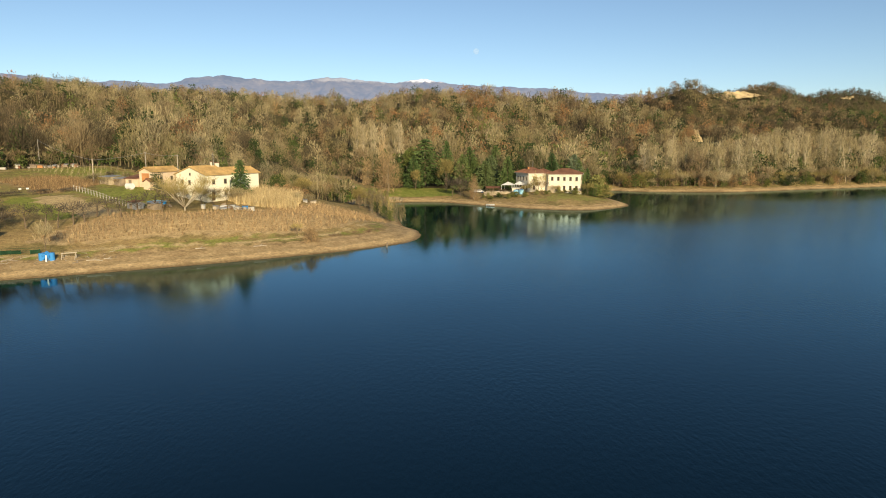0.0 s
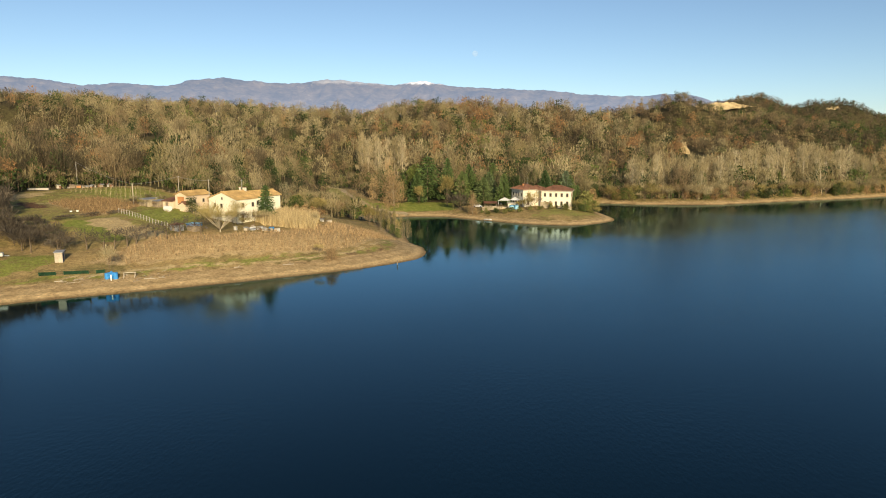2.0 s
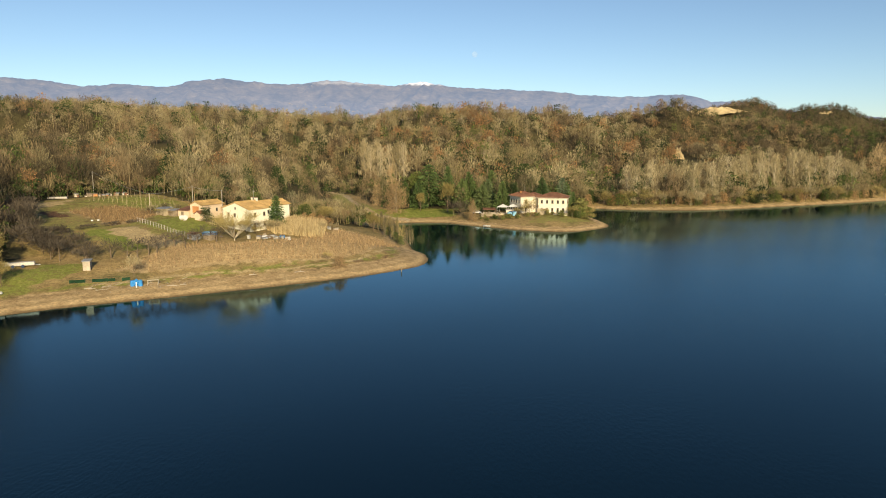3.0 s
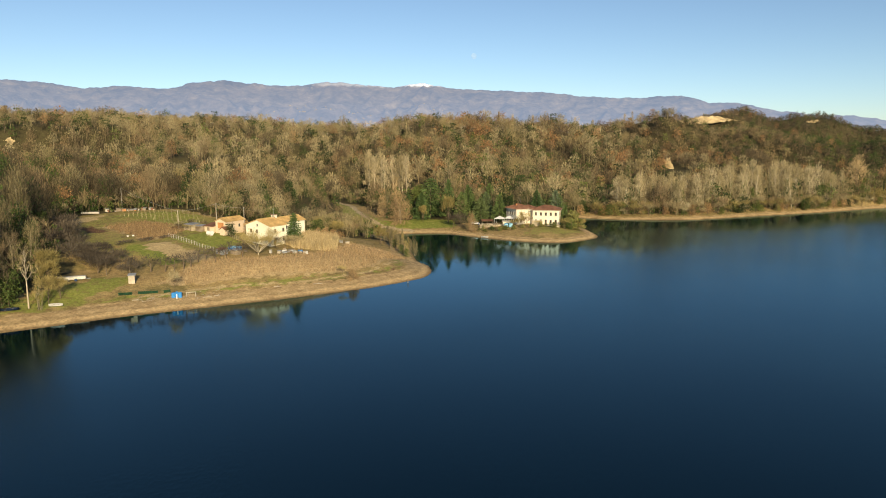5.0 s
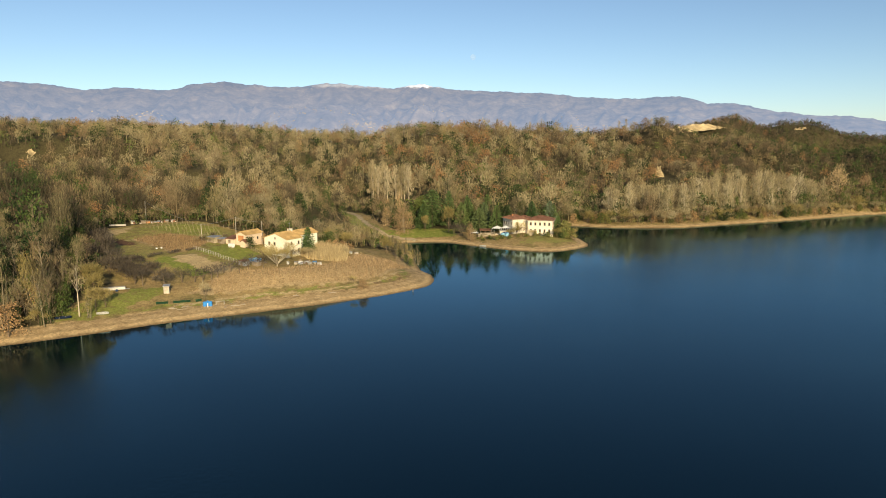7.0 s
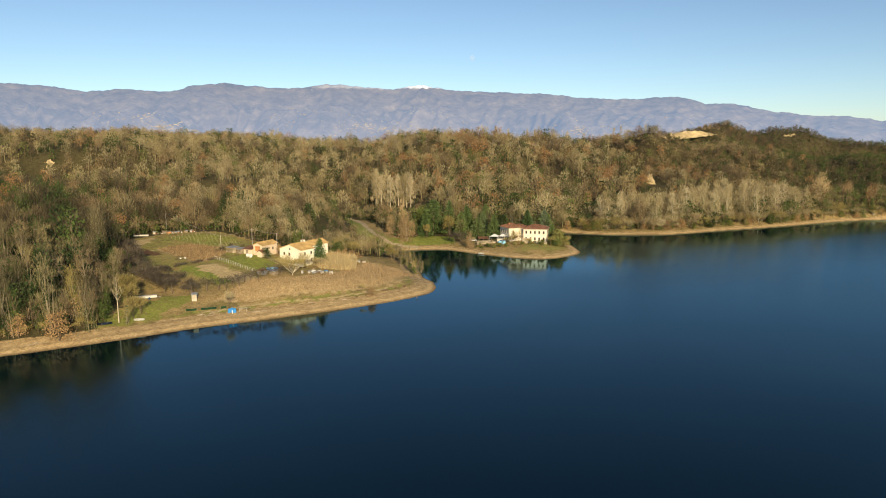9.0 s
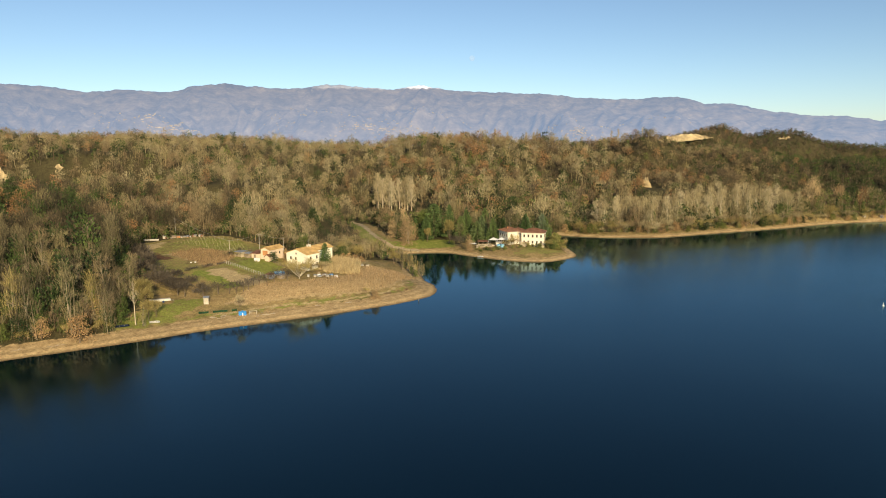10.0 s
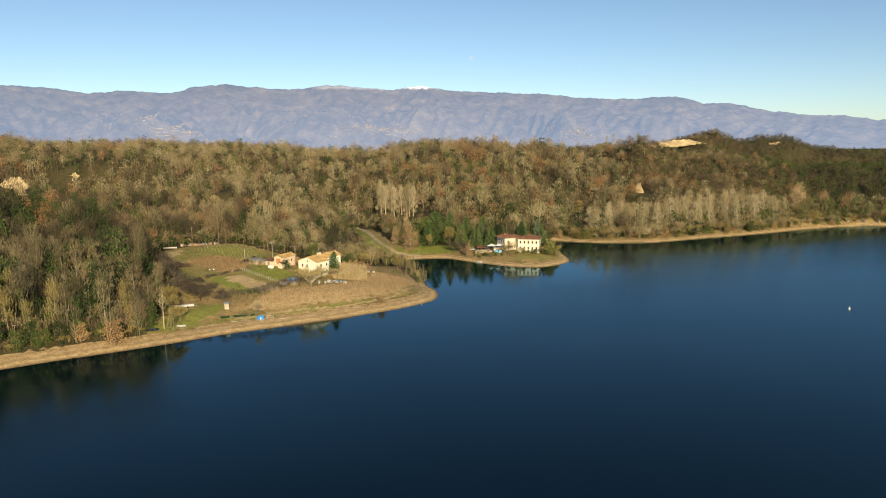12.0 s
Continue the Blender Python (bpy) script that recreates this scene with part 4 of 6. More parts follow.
def hipped(home, W, L, eave, ridge, wall, tile, x0=0.0, y0=0.0, over=0.6, deep=1.5):
    """Walls and a four-sided tiled roof."""
    x1, y1 = x0 + W, y0 + L
    part("wall", boxed(x0, y0, -deep, x1, y1, eave), wall, home)
    h = min(W, L) / 2
    if W >= L:
        r = [(x0 + h, (y0 + y1) / 2, ridge), (x1 - h, (y0 + y1) / 2, ridge)]
    else:
        r = [((x0 + x1) / 2, y0 + h, ridge), ((x0 + x1) / 2, y1 - h, ridge)]
    e = [(x0 - over, y0 - over, eave), (x1 + over, y0 - over, eave), (x1 + over, y1 + over, eave), (x0 - over, y1 + over, eave)]
    bm = poly(bmesh.new(), e + r, [(0, 1, 5, 4), (1, 2, 5), (2, 3, 4, 5), (3, 0, 4)] if W >= L else [(0, 1, 4), (1, 2, 5, 4), (2, 3, 5), (3, 0, 4, 5)])
    roof = part("roof", bm, tile, home)
    part("eaves", boxed(x0 - over, y0 - over, eave - 0.18, x1 + over, y1 + over, eave - 0.004), trim_stone, roof)
    ribs = bmesh.new()
    n = int(W / 0.55)
    if W >= L:
        for i in range(n + 1):
            x = x0 - over + (W + 2 * over) * i / n
            f = min(1.0, (x - x0 + over) / (h + over), (x1 + over - x) / (h + over))
            for s in (-1, 1):
                ye, ym = ((y0 - over), (y0 + y1) / 2) if s < 0 else ((y1 + over), (y0 + y1) / 2)
                if f > 0.05:
                    rod(ribs, (x, ye, eave + 0.02), (x, ye + (ym - ye) * f, eave + (ridge - eave) * f + 0.02), 0.08, sides=5)
        part("tile_course", ribs, tile, roof)
    else:
        ribs.free()
    caps = bmesh.new()
    for a, b in ((e[0], r[0]), (e[1], r[1] if W >= L else r[0]), (e[2], r[1]), (e[3], r[0] if W >= L else r[1]), (r[0], r[1])):
        if (Vector(a) - Vector(b)).length > 0.1:
            rod(caps, a, b, 0.13, sides=6)
    part("ridge_tiles", caps, tile, home)


def chimney(home, x, y, z0, z1, mat, w=0.55):
    c = part("chimney", boxed(x - w / 2, y - w / 2, z0, x + w / 2, y + w / 2, z1, bevel=0.03), mat, home)
    part("cap", boxed(x - w / 2 - 0.12, y - w / 2 - 0.12, z1, x + w / 2 + 0.12, y + w / 2 + 0.12, z1 + 0.14), tile_red, c)


# ---- the farmhouse ----
TURN_FARM = -30.4
farm_home = base_of("farmhouse", -66.9, 171.5, "two-storey cream plastered farmhouse with an ochre tiled roof", "house", TURN_FARM, 8.6)
gabled(farm_home, 10.9, 7.4, 5.95, 7.75, plaster_cream, tile_ochre)
for x, z, w, h in ((2.4, 3.6, 0.8, 1.1), (5.0, 3.5, 0.8, 1.1), (2.6, 0.9, 0.8, 1.1), (5.3, 5.8, 0.5, 0.6)):
    window(farm_home, (x, 0, z), (1, 0, 0), (0, -1, 0), w, h, False)
for y, z in ((2.3, 3.7), (6.0, 3.7), (6.0, 0.9)):
    window(farm_home, (10.9, y, z), (0, 1, 0), (1, 0, 0), 0.85, 1.15, False)
part("door", boxed(10.86, 1.6, -0.3, 10.95, 2.6, 1.9), shutter_brown, farm_home, "brown wooden door")
gabled(farm_home, 6.4, 15.5, 5.7, 7.0, plaster_cream, tile_ochre, x0=-1.2, y0=7.42)
for y in (13.5, 17.5):
    window(farm_home, (5.2, y, 3.4), (0, 1, 0), (1, 0, 0), 0.8, 1.1, False)
chimney(farm_home, 4.2, 9.5, 6.2, 8.6, plaster_white, 0.8)
chimney(farm_home, 5.4, 6.6, 7.2, 8.9, plaster_white, 0.4)
mast = part("aerial", rod(bmesh.new(), (5.9, 6.9, 7.5), (5.9, 6.9, 11.2), 0.05, 0.03), grey_metal, farm_home, "thin grey television aerial")
part("crossbar", rod(bmesh.new(), (5.4, 6.9, 10.7), (6.4, 6.9, 10.7), 0.03), grey_metal, mast)

# ---- the pink outbuilding and its sheds ----
barn = base_of("outbuilding", -79.2, 178.6, "pink plastered outbuilding with a bricked-up opening and tiled roof", "house", TURN_FARM + 4, 10.9)
gabled(barn, 4.6, 9.0, 4.0, 4.9, plaster_pink, tile_ochre)
part("infill", boxed(1.0, -0.06, 1.6, 3.6, 0.02, 3.6), brick_fill, barn, "orange brick infill of an old opening")
window(barn, (4.6, 3.0, 1.7), (0, 1, 0), (1, 0, 0), 0.8, 1.0, False)
window(barn, (4.6, 6.4, 1.7), (0, 1, 0), (1, 0, 0), 0.8, 1.0, False)
lean = base_of("lean_to_shed", -83.6, 180.2, "low shed with a rusty red roof beside the outbuilding", "shed", TURN_FARM + 4, 11.3)
part("wall", boxed(0, 0, -0.8, 4.2, 3.6, 1.7), plaster_pink, lean)
part("roof", slab([(-0.3, -0.4, 1.85), (4.5, -0.4, 1.85), (4.5, 4.0, 2.7), (-0.3, 4.0, 2.7)], 0.12), tile_red, lean, "rusty red tiled roof")
part("door", boxed(1.2, -0.05, -0.5, 2.3, 0.02, 1.4), old_wood, lean)
porch = base_of("porch", -76.9, 175.6, "small gabled porch of pink plaster by the outbuilding", "porch", TURN_FARM + 4, 11.0)
gabled(porch, 2.3, 2.0, 1.4, 2.0, plaster_pink, tile_red, over=0.25)
tank = base_of("water_tank", -80.6, 174.4, "small white water tank on the grass", "tank", TURN_FARM)
bm = rod(bmesh.new(), (0, 0, 0.75), (2.2, 0, 0.75), 0.7, sides=14)
part("drum", bm, white_paint, tank)
for x in (0.4, 1.8):
    part("cradle", boxed(x - 0.12, -0.55, -0.3, x + 0.12, 0.55, 0.3), concrete, tank)
for x, y, w, d, h, mat, lab in ((-91.5, 182.5, 4.2, 3.2, 1.9, stone_wall, "rough stone garden shed half hidden by brambles"), (-87.0, 181.0, 3.0, 2.4, 1.7, old_wood, "weathered wooden garden shed half hidden by brambles"),
                                (-71.2, 153.4, 3.0, 2.0, 1.4, grey_metal, "grey patched shed beside the blue tarpaulin"), (-66.8, 153.6, 2.6, 1.8, 1.2, old_wood, "weathered wooden hen house in the yard")):
    s = base_of("shed", x, y, lab, "shed", TURN_FARM, group="farm sheds")
    part("wall", boxed(0, 0, -0.5, w, d, h), mat, s)
    part("roof", slab([(-0.2, -0.25, h + 0.1), (w + 0.2, -0.25, h + 0.1), (w + 0.2, d + 0.25, h + 0.4), (-0.2, d + 0.25, h + 0.4)], 0.08), grey_metal if mat is not grey_metal else rusty, s)
    part("door", boxed(w * 0.3, -0.05, -0.2, w * 0.3 + 0.9, 0.01, h * 0.85), old_wood, s)

# the covered pool and the yard's odds and ends
pool = base_of("covered_pool", -67.6, 161.0, "round garden pool under a pale blue tarpaulin", "pool", 10)
bm = bmesh.new()
bmesh.ops.create_cone(bm, cap_ends=True, segments=20, radius1=2.1, radius2=2.05, depth=1.0, matrix=Matrix.Translation((0, 0, 0.1)))
part("pool_wall", bm, blue_plastic, pool)
bm = bmesh.new()
bmesh.ops.create_cone(bm, cap_ends=True, segments=20, radius1=2.3, radius2=0.5, depth=0.3, matrix=Matrix.Translation((0, 0, 0.76)))
part("cover", bm, sky_tarp, pool, "pale blue tarpaulin cover")
rj = random.Random(5)
for i, (x, y, mat, lab) in enumerate([(-53.0, 158.6, pale_wood, "pale wooden crate in the junk yard"), (-51.4, 159.0, grey_metal, "grey metal bin in the junk yard"), (-49.8, 160.4, grey_metal, "dented grey metal sheet pile by the reeds"),
                                      (-48.4, 159.4, old_white, "white plastic crate in the junk yard"), (-46.8, 160.6, old_white, "white enamel tub lying by the reeds"), (-45.2, 160.2, old_white, "white boxes stacked by the reeds"),
                                      (-50.2, 161.8, old_wood, "heap of weathered planks in the yard"), (-55.4, 157.2, old_white, "flat white sheet lying on the ground"), (-47.2, 162.2, blue_plastic, "faded blue container by the reeds"),
                                      (-37.6, 186.0, old_white, "white sheet metal heap near the bank"), (-35.6, 186.8, pale_wood, "pale wooden boards heaped near the bank"), (-69.6, 157.6, old_white, "white plastic chair pile by the pool")]):
    w, d, h = 0.7 + rj.random() * 1.0, 0.5 + rj.random() * 0.6, 0.25 + rj.random() * 0.6
    o = base_of("junk", x, y, lab, "junk", rj.random() * 90, group="yard clutter")
    part("body", boxed(-w / 2, -d / 2, -0.3, w / 2, d / 2, h, bevel=0.06), mat, o)
    part("lid", slab([(-w / 2 - 0.1, -d / 2 - 0.1, h + 0.05), (w / 2 + 0.15, -d / 2, h + 0.12), (w / 2 + 0.1, d / 2 + 0.1, h + 0.2), (-w / 2, d / 2 + 0.15, h + 0.1)], 0.05), [grey_metal, mat, old_wood][i % 3], o)


for i in range(34):
    near_pool = i % 3 == 0
    x = (-69.5 + 6.5 * rj.random()) if near_pool else (-53.5 + 9.5 * rj.random())
    y = (155.6 + 2.6 * rj.random()) if near_pool else (158.2 + 4.2 * rj.random())
    k = rj.randrange(5)
    o = base_of("scrap_sheet", x, y, ["pale bleached board", "grey zinc sheet", "white plastic sheet", "weathered plank", "rusty iron sheet"][k] + " in the yard's scrap heap", "scrap", rj.random() * 180, group="scrap in the yard")
    w, d, up = 0.5 + 1.1 * rj.random(), 0.2 + 0.7 * rj.random(), 0.1 + 0.9 * rj.random()
    part("sheet", slab([(-w / 2, -d / 2, 0.1), (w / 2, -d / 2, 0.15), (w / 2, d / 2, up), (-w / 2, d / 2, up * 0.8)], 0.05), [pale_wood, grey_metal, old_white, old_wood, rusty][k], o)
    part("prop", rod(bmesh.new(), (0, d * 0.4, -0.2), (0, d * 0.45, up * 0.85), 0.04), old_wood, o)


def fence(name, a, b, count, mat, tall, label, rails=2, thick=0.09):
    """Posts with rails along a line over the ground; each post and each rail is a part."""
    z0 = float(height(*a))
    f = base_of(name, a[0], a[1], label, "fence", 0, z0)
    pts = []
    for i in range(count):
        x, y = a[0] + (b[0] - a[0]) * i / (count - 1), a[1] + (b[1] - a[1]) * i / (count - 1)
        pts.append(Vector((x - a[0], y - a[1], float(height(x, y)) - z0)))
        part("post", rod(bmesh.new(), pts[-1] - Vector((0, 0, 0.3)), pts[-1] + Vector((0, 0, tall)), thick, sides=6), mat, f)
    for k in range(rails):
        h = tall * (0.45 + 0.45 * k)
        bm = bmesh.new()
        for p, q in zip(pts[:-1], pts[1:]):
            rod(bm, p + Vector((0, 0, h)), q + Vector((0, 0, h)), 0.025, sides=4)
        part("rail", bm, mat, f)
    if name == "net_fence":
        for i, (p, q) in enumerate(zip(pts[:-1], pts[1:])):
            if i % 4 != 2:
                u, z = (q - p).normalized() * 0.04, Vector((0, 0, 1))
                sag = 0.1 * (i % 3)
                part("netting", slab([tuple(p + u + z * 0.05), tuple(q - u + z * 0.05), tuple(q - u + z * (tall - 0.05)), tuple(p + u + z * (tall - sag))], 0.02), mat, f)
    return f


fence("fence", (-92.2, 170.6), (-72.8, 156.2), 18, concrete, 1.35, "pale concrete post fence along the lawn", 2, 0.075)
fence("fence", (-77.6, 178.2), (-66.4, 168.0), 13, old_wood, 1.4, "dark wooden post fence behind the lawn", 2, 0.1)
fence("net_fence", (-84.8, 118.0), (-73.5, 122.8), 9, net_green, 0.8, "low fence hung with dark green netting", 3, 0.06)
fence("fence", (-131.0, 218.0), (-84.0, 213.5), 22, old_wood, 1.4, "thin wooden post fence along the hilltop", 1, 0.06)

hut = base_of("privy_hut", -85.0, 126.6, "small pale wooden hut with a dark doorway", "hut", 12)
part("wall", boxed(-0.8, -0.8, -0.3, 0.8, 0.8, 2.1), pale_wood, hut)
part("roof", slab([(-1.0, -1.0, 2.2), (1.0, -1.0, 2.2), (1.0, 1.0, 2.5), (-1.0, 1.0, 2.5)], 0.08), grey_metal, hut)
# The hut's shaded side is put in as a dark panel.
part("door", boxed(0.795, -0.5, 0.0, 0.83, 0.3, 1.8), navy_and_shade, hut, "dark panel painted as shade")

drum = base_of("water_butt", -70.9, 120.2, "bright blue plastic tarp over water butts near the beach", "tank", 20)
for i, (x, y) in enumerate(((-0.75, 0), (0.1, 0.25), (0.9, 0))):
    bm = bmesh.new()
    bmesh.ops.create_cone(bm, cap_ends=True, segments=12, radius1=0.5, radius2=0.46, depth=1.4, matrix=Matrix.Translation((x, y, 0.55)))
    part("barrel", bm, blue_plastic, drum)
bm = bmesh.new()
bmesh.ops.create_icosphere(bm, subdivisions=3, radius=1.0, matrix=Matrix.Translation((0, 0.1, 0.7)) @ Matrix.Diagonal((0.95, 0.7, 0.75, 1)))
for vert in bm.verts:
    vert.co += vert.normal * 0.45 * noise.noise(vert.co * 2.2)
part("cover", bm, blue_plastic, drum, "bright blue tarpaulin")
part("pipe", rod(bmesh.new(), (0.1, -0.9, -0.3), (0.1, -0.6, 0.9), 0.14), white_paint, drum)
trestle = base_of("trestle", -67.6, 121.6, "rough wooden trestle standing on the sand", "trestle", 15)
part("beam", rod(bmesh.new(), (-1.3, 0, 1.0), (1.3, 0.1, 1.05), 0.09), pale_wood, trestle)
for x in (-1.1, 1.1):
    for s in (-1, 1):
        part("leg", rod(bmesh.new(), (x, 0, 1.0), (x + 0.1 * s, 0.5 * s, -0.3), 0.07), pale_wood, trestle)
for x, y, rz, ln in ((-64.5, 121.5, 10, 2.2), (-62.0, 123.0, -20, 1.6), (-77.5, 117.4, 25, 3.0), (-80.5, 116.0, 5, 2.2), (-66.0, 119.6, 40, 1.5), (-38.5, 137.0, 20, 2.6), (-48.5, 132.0, 12, 1.8), (-118.0, 87.2, 30, 4.5), (-126.0, 83.0, 35, 3.5)):
    o = base_of("driftwood_log", x, y, "bleached driftwood log lying on the sandy beach", "log", rz, group="driftwood on the beach")
    part("stem", rod(bmesh.new(), (0, 0, 0.08), (ln, 0.2, 0.1), 0.11, 0.05), old_wood if rz > 20 else pale_wood, o)
    part("stub", rod(bmesh.new(), (ln * 0.5, 0.1, 0.12), (ln * 0.7, 0.6, 0.5), 0.06, 0.03), pale_wood, o)


rd = random.Random(31)
for i in range(46):
    x, y = -80 + 20 * rd.random(), 0.0
    y = 117.0 + (x + 80) * 0.34 + 1.8 * rd.gauss(0, 1)
    ln = 0.5 + 1.6 * rd.random() ** 2
    o = base_of("driftwood_branch", x, y, "bleached branch washed up on the sand" if i % 2 else "dark sodden branch washed up on the sand", "branch", rd.random() * 180, group="flotsam on the beach")
    part("stem", rod(bmesh.new(), (0, 0, 0.06), (ln, 0.1, 0.08 + 0.2 * rd.random()), 0.06, 0.03, 5), pale_wood if i % 2 else old_wood, o)
    part("twig", rod(bmesh.new(), (ln * 0.6, 0.05, 0.08), (ln * 0.8, 0.35, 0.3), 0.03, 0.015, 4), pale_wood if i % 2 else old_wood, o)


def rowing_boat(x, y, rz, ln, wd, mat, label, z=None):
    """An open boat: a hull of ribs, a rim, and two thwarts."""
    b = base_of("rowing_boat", x, y, label, "boat", rz, z)
    bm = bmesh.new()
    rows = []
    for i in range(9):
        f = i / 8
        half = wd / 2 * math.sin(math.pi * (0.12 + 0.83 * (1 - f) ** 0.8)) ** 0.7 if f < 0.99 else 0.05
        px = (f - 0.5) * ln
        rows.append([bm.verts.new(p) for p in ((px, -half, 0.62), (px, -half * 0.8, 0.2), (px, 0, 0.02 + 0.2 * f**3), (px, half * 0.8, 0.2), (px, half, 0.62))])
    for p, q in zip(rows[:-1], rows[1:]):
        for k in range(4):
            bm.faces.new((p[k], p[k + 1], q[k + 1], q[k]))
    bm.faces.new(rows[0])
    bmesh.ops.solidify(bm, geom=bm.faces[:], thickness=0.05)
    part("hull", bm, mat, b)
    for fx in (-0.2, 0.15):
        part("thwart", boxed(fx * ln - 0.12, -wd * 0.42, 0.4, fx * ln + 0.12, wd * 0.42, 0.45), pale_wood, b)
    return b


rowing_boat(-95.6, 108.6, 8, 3.2, 1.4, white_paint, "white rowing boat resting on the grass bank")
rowing_boat(-103.6, 103.4, 25, 4.0, 1.6, navy_and_shade, "dark blue rowing boat pulled up on the bank")
rowing_boat(16.8, 242.0, -20, 3.2, 1.3, white_paint, "white rowing boat at the water's edge", 0.05)
trailer = base_of("boat_trailer", -100.4, 125.2, "long pale covered trailer parked under trees", "trailer", 24)
part("body", boxed(-3.4, -0.8, 0.4, 3.4, 0.8, 1.25, bevel=0.15), old_white, trailer)
for x in (-1.0, 1.0):
    for s in (-1, 1):
        part("wheel", rod(bmesh.new(), (x, s * 0.85, 0.35), (x, s * 1.05, 0.35), 0.38, sides=14), navy_and_shade, trailer, "black rubber wheel")
part("drawbar", rod(bmesh.new(), (3.3, 0, 0.5), (4.5, 0, 0.4), 0.06), grey_metal, trailer)

pole = base_of("utility_pole", -94.0, 184.2, "tall pale wooden utility pole in the vineyard", "utility pole")
part("shaft", rod(bmesh.new(), (0, 0, -0.5), (0, 0, 6.4), 0.16, 0.11, 8), pale_wood, pole)
part("insulator", rod(bmesh.new(), (-0.25, 0, 6.1), (0.25, 0, 6.1), 0.05), grey_metal, pole)
for x, y, h, lab in ((-152.0, 155.0, 14.0, "grey utility pole with a crossarm among the trees"), (-70.5, 182.5, 9.0, "thin grey utility pole behind the farmhouse"), (-83.5, 193.0, 8.5, "thin grey utility pole by the outbuilding"), (-133.0, 226.5, 9.0, "pale utility pole at the wood's edge")):
    p2 = base_of("utility_pole", x, y, lab, "utility pole")
    part("shaft", rod(bmesh.new(), (0, 0, -0.5), (0, 0, h), 0.11 if h < 13 else 0.16, 0.07, 8), concrete, p2)
    if h < 13:
        part("bracket", rod(bmesh.new(), (0, 0, h - 0.3), (0.4, 0, h - 0.3), 0.03), grey_metal, p2)
        continue
    arm = part("crossarm", boxed(-0.9, -0.06, h - 1.0, 0.9, 0.06, h - 0.85), concrete, p2)
    for k in (-0.8, 0, 0.8):
        part("insulator", rod(bmesh.new(), (k, 0, h - 0.85), (k, 0, h - 0.6), 0.05), grey_metal, arm)


def cable(a, b, sag, label):
    """A wire hanging between two points."""
    a, b = Vector(a), Vector(b)
    pts = [a.lerp(b, i / 12) - Vector((0, 0, sag * 4 * (i / 12) * (1 - i / 12))) for i in range(13)]
    o = new("power_cable")
    o.matrix_world = Matrix.Translation(a)
    tagged(o, label, "cable", "power cables")
    bm = bmesh.new()
    for p, q in zip(pts[:-1], pts[1:]):
        rod(bm, p - a, q - a, 0.03, sides=4)
    part("wire", bm, grey_metal, o)


pole_top = lambda x, y, h: (x, y, float(height(x, y)) + h)
cable(pole_top(-94.0, 184.2, 6.1), pole_top(-133.0, 226.5, 8.7), 0.8, "thin grey power cable between two poles")
cable(pole_top(-94.0, 184.2, 6.1), pole_top(-83.5, 193.0, 8.2), 0.4, "thin grey power cable to the outbuilding's pole")
cable(pole_top(-83.5, 193.0, 8.2), pole_top(-70.5, 182.5, 8.7), 0.4, "thin grey power cable behind the farmhouse")
for x, y in ((-105.9, 171.0), (-104.4, 171.7)):
    o = base_of("trough", x, y, "small white trough on the field path", "trough", 20, group="white troughs")
    part("basin", boxed(-0.3, -0.2, -0.1, 0.3, 0.2, 0.35, bevel=0.05), white_paint, o)
    part("rim", boxed(-0.34, -0.24, 0.35, 0.34, 0.24, 0.4), old_white, o)
store = base_of("barn", -139.5, 172.5, "low grey-roofed barn half hidden in the trees", "barn", 20)
part("wall", boxed(-3.5, -2.5, -0.8, 3.5, 2.5, 2.6), concrete, store)
for s in (-1, 1):
    part("roof", slab([(-3.9, 0, 3.7), (3.9, 0, 3.7), (3.9, s * 3.0, 2.7), (-3.9, s * 3.0, 2.7)], 0.1), grey_metal, store, "grey corrugated roof")
for i in range(22):
    f = (i + 0.8 * rj.random()) / 22
    x, y = -136.5 + 18.5 * f, 217.6 + 7.6 * f - 2 * f * f + 1.4 * rj.random()
    k = rj.randrange(6)
    mat = [old_white, old_wood, rusty, concrete, brick_fill, old_wood][k]
    o = base_of("garden_hut", x, y, ["white-painted", "weathered wooden", "rusty metal", "grey concrete", "orange brick", "dark wooden"][k] + " little hut on the hilltop", "hut", rj.random() * 40, group="huts on the hilltop")
    w, h = 0.4 + 1.1 * rj.random() ** 2, 0.3 + 0.9 * rj.random()
    part("body", boxed(-w / 2, -0.5, -0.3, w / 2, 0.5, h), mat, o)
    part("roof", slab([(-w / 2 - 0.15, -0.65, h + 0.08), (w / 2 + 0.15, -0.65, h + 0.04), (w / 2 + 0.15, 0.65, h + 0.28), (-w / 2 - 0.15, 0.65, h + 0.34)], 0.07), [grey_metal, old_wood, rusty][rj.randrange(3)], o)
sheet = base_of("polytunnel", -139.5, 213.5, "low white plastic tunnel on bare earth", "polytunnel", 12)
part("cover", rod(bmesh.new(), (-3.2, 0, 0.1), (3.2, 0, 0.1), 0.5, sides=14), concrete, sheet)
part("hoop", rod(bmesh.new(), (-3.3, 0, 0.1), (-3.2, 0, 0.1), 0.54, sides=14), grey_metal, sheet)
post = base_of("mooring_post", -12.2, 146.0, "dark wooden post standing in the water", "post", z=-1.0)
part("stake", rod(bmesh.new(), (0, 0, -0.5), (0.1, 0, 2.2), 0.14, 0.1), old_wood, post)
buoy = base_of("buoy", 154.5, 132.9, "small white marker buoy floating on the lake", "buoy", z=0.0)
part("float", rod(bmesh.new(), (0, 0, -0.2), (0, 0, 0.5), 0.4, 0.3, 10), white_paint, buoy)
